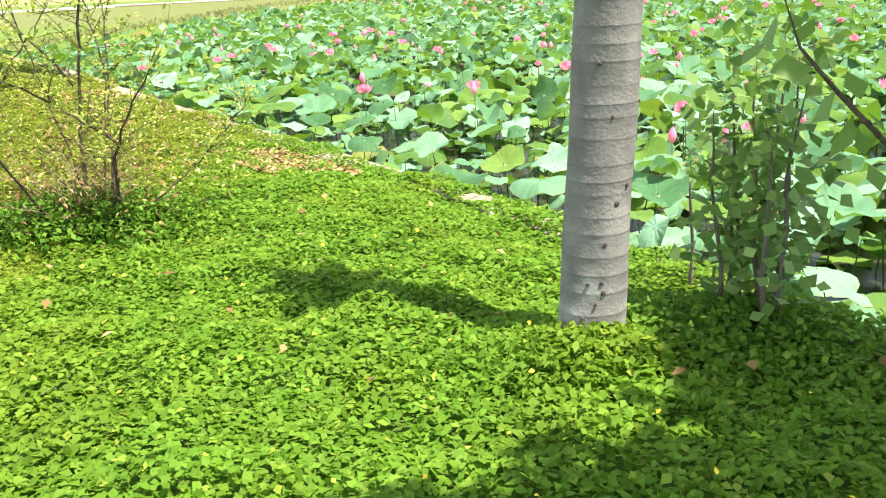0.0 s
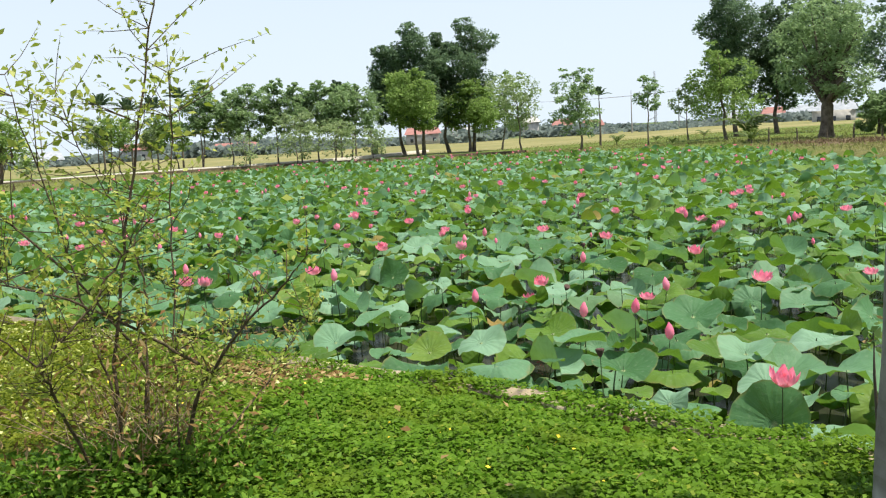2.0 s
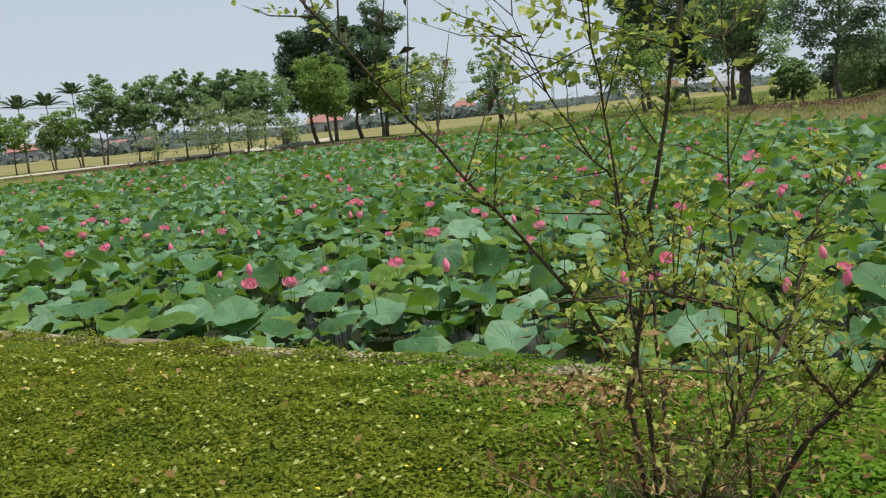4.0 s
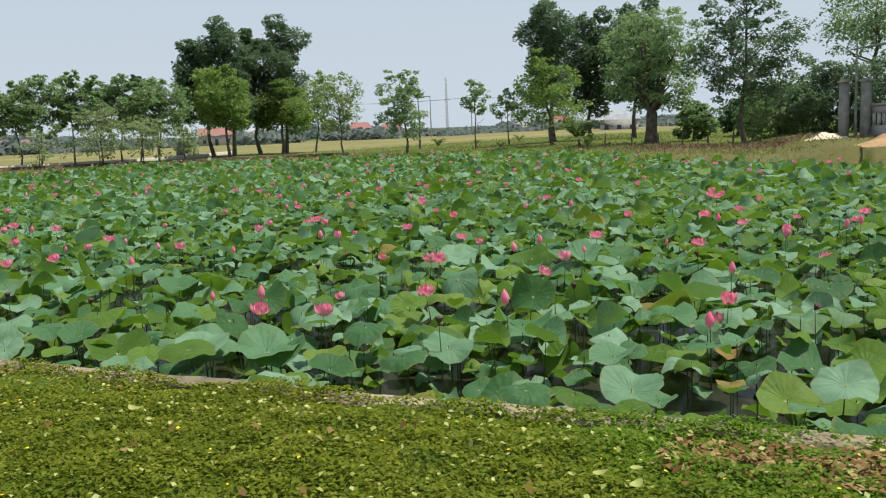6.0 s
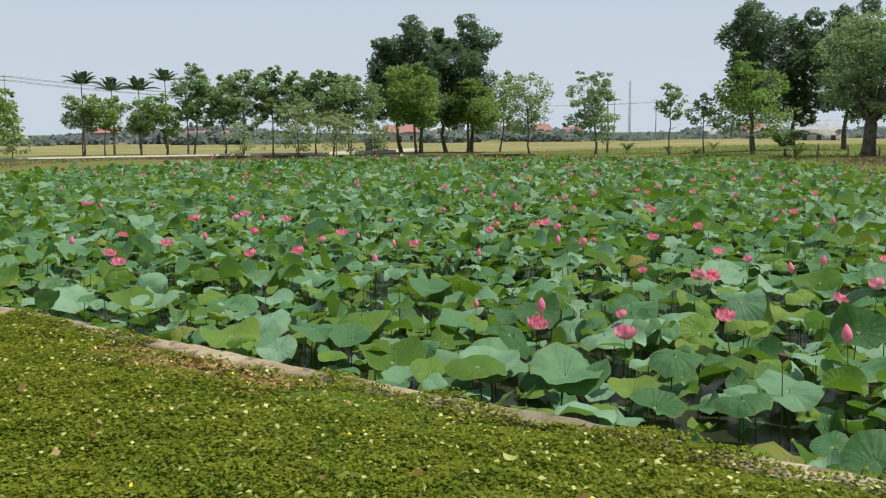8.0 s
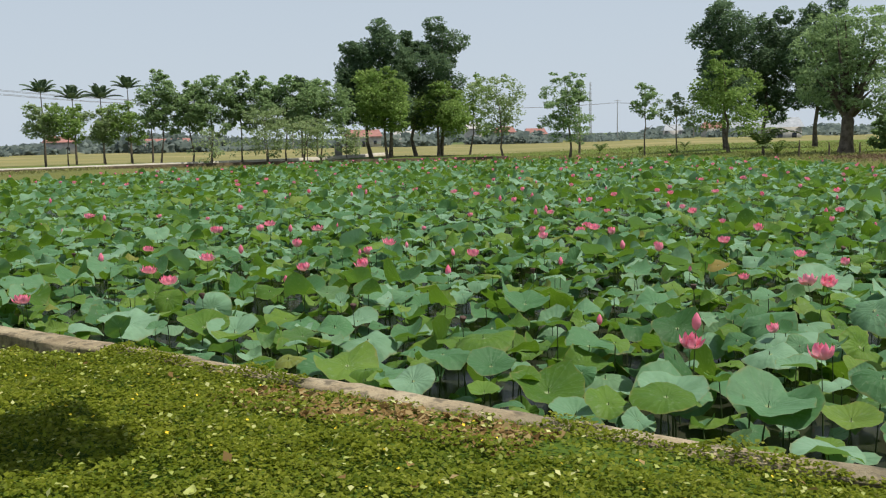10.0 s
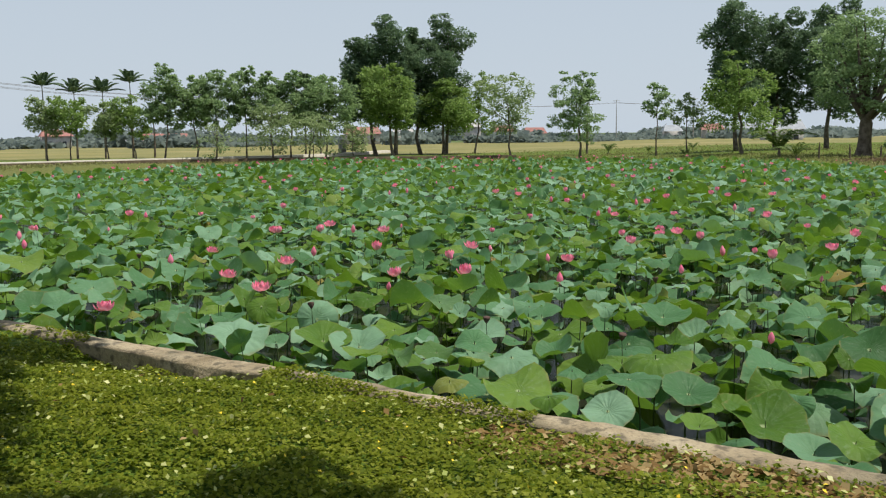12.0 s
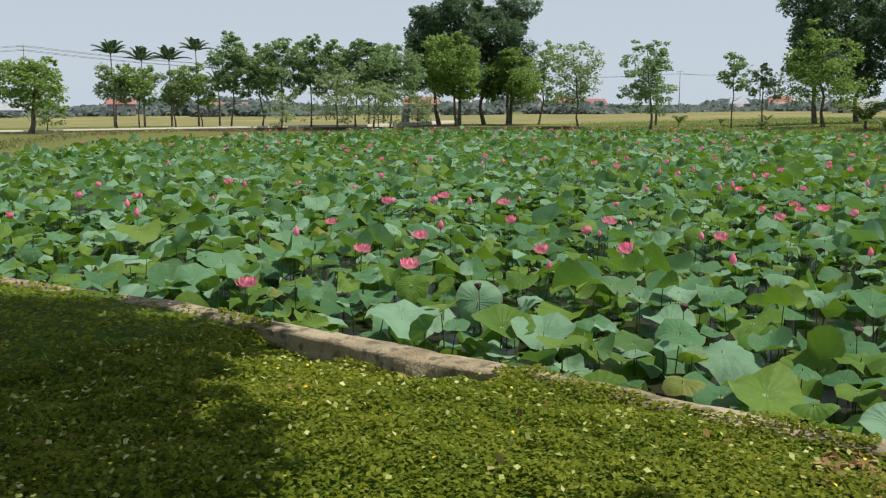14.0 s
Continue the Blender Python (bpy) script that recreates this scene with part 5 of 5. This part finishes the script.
for nm, pts in STEMS.items():
    P = np.array(pts) - OFF
    s = np.linspace(0, len(P) - 1, 4 * len(P))
    Q = np.stack([np.interp(s, np.arange(len(P)), P[:, k]) for k in range(3)], 1)
    Q[1:-1] += SR.normal(0, 0.006, Q[1:-1].shape)
    r0 = {"main": 0.0125, "right": 0.0125, "long": 0.008, "fork": 0.009, "west": 0.008, "diagonal": 0.010}.get(nm, 0.007)
    part("stem", tube(Q, np.linspace(r0, 0.0022, len(Q)), 6), TWIG, shrub, smooth=True)
    up = np.where(Q[:, 2] > 0.35)[0]
    for k in range(int(len(Q) * 1.5)):
        a = Q[SR.choice(up)]
        big = a[2] > 1.2 and nm in ("main", "inner", "inner_two", "west")
        d = SR.normal(size=3) * np.array([1, 0.8, 0.4]) + np.array([-0.35 if big else 0, 0, 0.75])
        d /= np.linalg.norm(d)
        L = SR.uniform(0.25, 0.6) if big else SR.uniform(0.10, 0.4)
        e = a + d * L
        m = (a + e) / 2 + SR.normal(0, 0.02, 3)
        twigs.append(tube([a, m, e], [0.0028, 0.002, 0.001], 4))
        for q in np.linspace(0.25, 1.0, SR.integers(8, 16)):
            leaf_at.append(a + (e - a) * q + SR.normal(0, 0.012, 3))
for tv in twigs:
    part("twig", tv, TWIG, shrub)
leaf_at = np.array(leaf_at)
part("foliage", leaves(leaf_at, np.full(len(leaf_at), 0.036), SR, 0.2, 0.5, 0.1), SHOOT, shrub, "small yellow-green leaves")
sp = []
for c, n in (((-1.95, 4.9, 1.95), 60), ((-1.42, 4.73, 2.0), 70), ((-2.1, 4.35, 1.85), 50), ((-1.45, 4.7, 1.6), 40), ((-1.98, 4.94, 1.75), 40), ((-1.66, 4.8, 1.35), 25), ((-0.95, 3.75, 1.16), 10)):
    sp.append(np.array(c) - OFF + SR.normal(0, 1, (n, 3)) * np.array([0.10, 0.08, 0.13]))
sp = np.concatenate(sp)
tagged(part("fresh_leaves", leaves(sp, np.full(len(sp), 0.05), SR, 0.2, 0.6, 0.1), SHOOT, shrub, "tufts of fresh yellow-green leaves"), kind="stuff")
# upright bare twigs with curled dry leaves on the long leaning stem
P = np.array(STEMS["diagonal"]) - OFF
for k in range(11):
    q = 2.6 + 2.3 * k / 10
    a = P[int(q)] + (P[min(int(q) + 1, 5)] - P[int(q)]) * (q % 1)
    e = a + np.array([SR.normal(0.06, 0.08), SR.normal(0, 0.06), SR.uniform(0.22, 0.5)])
    part("twig", tube([a, (a + e) / 2 + SR.normal(0, 0.012, 3), e], [0.0034, 0.0026, 0.0014], 4), TWIG, shrub)
    for f in SR.uniform(0.45, 1.0, 2):
        c = (a + (e - a) * f)[None] + np.array([[0.0, 0.0, -0.02]])
        part("dry_leaf", leaves(c, np.array([0.055]), SR, 0.0, 0.35, 0.25, out=np.array([[0.1, 0.0, -1.0]])), TWIG, shrub, "curled dark dry leaf")
dead = np.array([-1.75, 4.45, 0.35]) - OFF + SR.normal(0, 1, (1300, 3)) * np.array([0.34, 0.25, 0.26])
dead[:, 2] = np.abs(dead[:, 2])
for k in range(90):
    a = np.array([SR.normal(0, 0.16), SR.normal(0, 0.12), SR.uniform(-0.02, 0.25)])
    e = a + np.array([SR.normal(0, 0.3), SR.normal(0, 0.2), SR.uniform(0.05, 0.6)])
    part("dry_twig", tube([a, (a + e) / 2 + SR.normal(0, 0.03, 3), e], [0.0034, 0.0026, 0.0012], 4), STRAW, shrub)
part("dead_leaves", leaves(dead, np.full(len(dead), 0.05), SR, 0.1, 0.3, 0.1), DRY, shrub, "withered brown leaves near the base")


def clump(name, label, x, y, rx, ry, h, n, size, mat, seed):
    rng = np.random.default_rng(seed)
    a = rng.normal(0, 0.5, (n, 2)) * np.array([rx, ry])
    f = np.exp(-((a[:, 0] / rx) ** 2 + (a[:, 1] / ry) ** 2))
    z = ground_z(a[:, 0] + x, a[:, 1] + y)
    C = np.stack([a[:, 0], a[:, 1], z + 0.03 + h * f * rng.uniform(0.1, 1, n)], 1)
    ob = new(name, mesh_np(name, *leaves(C, np.full(n, size), rng, 0.35, 0.6, 0.08), mat))
    ob.matrix_basis = pose(x, y, 0)
    return tagged(ob, label, "groundcover", kind="stuff")


# darker green groundcover, part of the shade under the shrubs put into its colour
SHADEPEA = m_leafy("shade_darkened_groundcover_leaf", (0.06, 0.14, 0.012), (0.12, 0.235, 0.018), (0.21, 0.35, 0.035), 0.6, 0.35, 0.15)
clump("leafy_clump", "taller green groundcover round the shrub's foot, darkened for shade", -1.82, 4.42, 0.75, 0.55, 0.26, 5200, 0.045, SHADEPEA, 51)
clump("leafy_clump", "taller leafy groundcover round the palm's foot", 1.0, 2.2, 0.45, 0.35, 0.12, 2200, 0.042, PEANUT, 52)
clump("leafy_clump", "taller groundcover under the climbing shrub, darkened for shade", 1.75, 2.55, 0.6, 0.45, 0.16, 3000, 0.042, SHADEPEA, 53)

# the leafy shrub and the sapling beside the palm
BROADLEAF = m_leafy("broad_green_leaf", (0.11, 0.20, 0.04), (0.18, 0.30, 0.06), (0.30, 0.41, 0.12), 0.5, 0.42)
bush = thing("leafy_shrub", "upright shrub with rounded green leaves on thin stems", "shrub", pose(1.80, 2.62, -0.12))
lc = []
for k in range(9):
    b = SR.normal(0, 0.06, 2)
    tip = np.array([b[0] * 1.8, b[1] * 1.8, SR.uniform(0.8, 1.25)])
    Q = np.stack([np.array([b[0], b[1], 0]) + (tip - np.array([b[0], b[1], 0])) * q + SR.normal(0, 0.012, 3) * (q > 0) for q in np.linspace(0, 1, 7)])
    part("stem", tube(Q, np.linspace(0.014, 0.003, 7), 6), BARK, bush, smooth=True)
    for q in SR.uniform(0.2, 1.08, 80):
        lc.append(Q[0] + (Q[-1] - Q[0]) * q + SR.normal(0, 0.095, 3))
part("foliage", leaves(np.array(lc), np.full(len(lc), 0.08), SR, 0.2, 0.75, 0.08), BROADLEAF, bush)
sap = thing("sapling", "slim sapling with a reddish top", "sapling", pose(1.66, 3.2, -0.15))
part("stem", tube([(0, 0, -0.05), (0.012, 0, 0.25), (-0.01, 0, 0.5), (-0.015, 0, 0.72)], [0.011, 0.009, 0.007, 0.003], 6), BARK, sap, smooth=True)
part("side_shoot", tube([(0.22, -0.35, 0.0), (0.3, -0.33, 0.1), (0.38, -0.3, 0.2)], [0.012, 0.01, 0.005], 6), BARK, sap, smooth=True)
tip = np.array([0, 0, 0.68]) + SR.normal(0, 0.045, (26, 3))
part("foliage", leaves(tip, np.full(26, 0.05), SR, 0.2, 0.6, 0.1), BROADLEAF, sap)
part("red_leaves", leaves(tip[:6] + 0.02, np.full(6, 0.05), SR, 0.2, 0.6, 0.1), DRY, sap, "young reddish leaves")


# trees out of view, crown lobes placed so that their shade falls on the lawn
def shade_tree(x, y, h, blobs, n, size, seed, limb_to, label, r=0.13):
    rng = np.random.default_rng(seed)
    z = float(ground_z(np.array([x]), np.array([y]))[0])
    t = thing("shade_tree", label, "tree", pose(x, y, z))
    tr = [tube([(0, 0, -0.1), (0.03, 0.02, h * 0.4), (0.05, 0, h * 0.75)], [r, r * 0.8, r * 0.6], 9)]
    for e in limb_to:
        e = np.array(e) - np.array([x, y, z])
        a = np.array([0.05, 0, h * 0.7])
        tr.append(tube([a, (a + e) / 2 + np.array([0, 0, 0.25]), e], [r * 0.5, r * 0.3, 0.012], 6))
    part("trunk", join(tr), BARK, t, smooth=True)
    bl = [(b[0] - x, b[1] - y, b[2] - z, *b[3:]) for b in blobs]
    part("crown", crown(bl, n, size, rng, 0.0, 0.6, 0.2), BROADLEAF, t)
    return t


near_tree = shade_tree(4.3, -0.9, 4.4, [(3.56, 1.14, 3.5, 0.95, 1.0, 0.45), (3.0, -0.07, 3.5, 1.6, 0.85, 0.4), (4.6, -1.4, 3.9, 1.6, 1.4, 0.8), (4.4, 0.4, 3.6, 0.9, 0.9, 0.5)], 16000, 0.2, 61,
                       [(3.5, 1.0, 3.5), (2.2, -0.5, 3.5), (4.6, -1.4, 3.9), (2.6, 0.6, 2.1)], "broad-leaved tree shading the lawn")
TW = [(2.6, 0.6, 2.1), (2.1, 0.9, 1.45), (1.81, 1.1, 0.9), (1.65, 1.17, 1.07), (1.54, 1.2, 1.19), (1.46, 1.23, 1.29), (1.42, 1.26, 1.42)]
NP = np.array([4.3, -0.9, float(ground_z(np.array([4.3]), np.array([-0.9]))[0])])
tw = np.array(TW) - NP + np.array([-0.07, 0, -0.06])
part("branch", tube(tw, [0.014, 0.012, 0.010, 0.007, 0.006, 0.004, 0.002], 6), TWIG, near_tree, smooth=True)
BLR = np.random.default_rng(4)
for x, y, z, tipx in [(1.44, 1.22, 1.24, -0.2), (1.40, 1.24, 1.33, -0.5), (1.52, 1.22, 1.15, 0.1), (1.56, 1.2, 1.08, 0.0), (1.64, 1.18, 0.98, -0.3), (1.58, 1.2, 1.2, 0.5), (1.71, 1.15, 1.0, 0.4), (1.36, 1.25, 1.28, -0.6), (1.47, 1.22, 1.33, 0.5), (1.73, 1.13, 0.9, -0.2), (1.62, 1.16, 1.12, 0.3)]:
    c = np.array([[x - 0.07, y, z - 0.06]]) - NP
    part("branch_leaf", leaves(c, np.array([0.095]), BLR, 0.0, 0.68, 0.1, out=np.array([[tipx, 0, -1.0]])), BROADLEAF, near_tree, "large drooping green leaf")
# two unseen trees added for the shade across the western lawn
shade_tree(-11.2, 14.9, 4.8, [(-6.67, 15.68, 4.2, 1.0, 0.9, 0.35), (-7.4, 16.9, 4.2, 1.1, 0.9, 0.4), (-6.97, 14.6, 4.2, 0.8, 0.8, 0.35), (-6.87, 13.65, 4.2, 0.75, 0.62, 0.35), (-8.4, 15.3, 4.3, 1.3, 1.4, 0.5), (-10.2, 15.2, 4.6, 1.5, 1.4, 0.8)], 11000, 0.2, 62,
           [(-6.9, 15.7, 4.2), (-7.6, 16.8, 4.2), (-8.6, 15.4, 4.3), (-6.9, 13.8, 4.2)], "unseen broad-leaved tree added to shade the walk", 0.17)
shade_tree(-10.6, 11.6, 4.6, [(-5.2, 11.72, 4.2, 0.52, 0.48, 0.3), (-6.05, 11.75, 4.2, 0.8, 0.62, 0.35), (-6.75, 12.65, 4.2, 0.7, 0.7, 0.35), (-8.0, 13.5, 4.3, 0.9, 0.9, 0.4), (-7.6, 12.1, 4.3, 1.0, 0.8, 0.45), (-9.4, 12.2, 4.5, 1.5, 1.3, 0.7)], 8000, 0.18, 63,
           [(-5.3, 12.0, 4.2), (-7.9, 13.4, 4.3), (-7.6, 12.2, 4.3)], "unseen broad-leaved tree added to shade the walk", 0.15)

# pale withered leaves lying together on the lawn
for k, (u, v) in enumerate([(6.05, 1.25), (6.2, 1.4), (6.0, 1.5), (11.9, 2.3), (9.0, 1.2)]):
    xy = from_uv(np.array([u]), np.array([v]))[0]
    t = thing("withered_leaf", "pale yellow withered leaf lying on the lawn", "leaf", pose(xy[0], xy[1], float(lawn_z(u, v)) + 0.09, 0, 0, 50.0 * k), "withered leaves on the lawn")
    part("blade", petal_mesh("blade", 0.075, 0.055, 0.02, PALE), PALE, t, m=Matrix.Rotation(1.35, 4, "X"))

# lotus seed pods and old folded leaves among the green
SPD = np.random.default_rng(77)
POD_OLD = m_plain("dark_seed_pod", (0.06, 0.035, 0.03), (0.13, 0.08, 0.06), 40, 0.8, 0.2)
PODS = [(-0.35, 11.2, -0.22), (1.9, 6.4, -0.3), (3.2, 9.6, -0.35), (-4.9, 18.6, -0.35), (-3.4, 17.2, -0.4), (0.6, 16.0, -0.35), (2.4, 12.4, -0.4), (-2.6, 15.9, -0.4), (5.2, 12.9, -0.35), (-0.4, 18.2, -0.35), (-6.2, 24.0, -0.35), (4.9, 17.6, -0.35)]
for x, y, z in PODS:
    t = thing("lotus_seed_pod", "dark drying lotus seed pod on a stem", "seed pod", pose(x, y, WATER), "lotus seed pods")
    hh = z - WATER
    part("stem", tube([(0, 0, -0.3), (0.02, 0, hh * 0.5), (0, 0, hh)], [0.008, 0.007, 0.006], 5), STEM, t, smooth=True)
    part("pod", lathe([(0.006, -0.01), (0.02, 0.01), (0.036, 0.045), (0.04, 0.06), (0.034, 0.066), (0.001, 0.064)], 12), POD_OLD, t, smooth=True, m=Matrix.Translation((0, 0, hh)) @ Matrix.Rotation(SPD.normal(0, 0.25), 4, "X"))
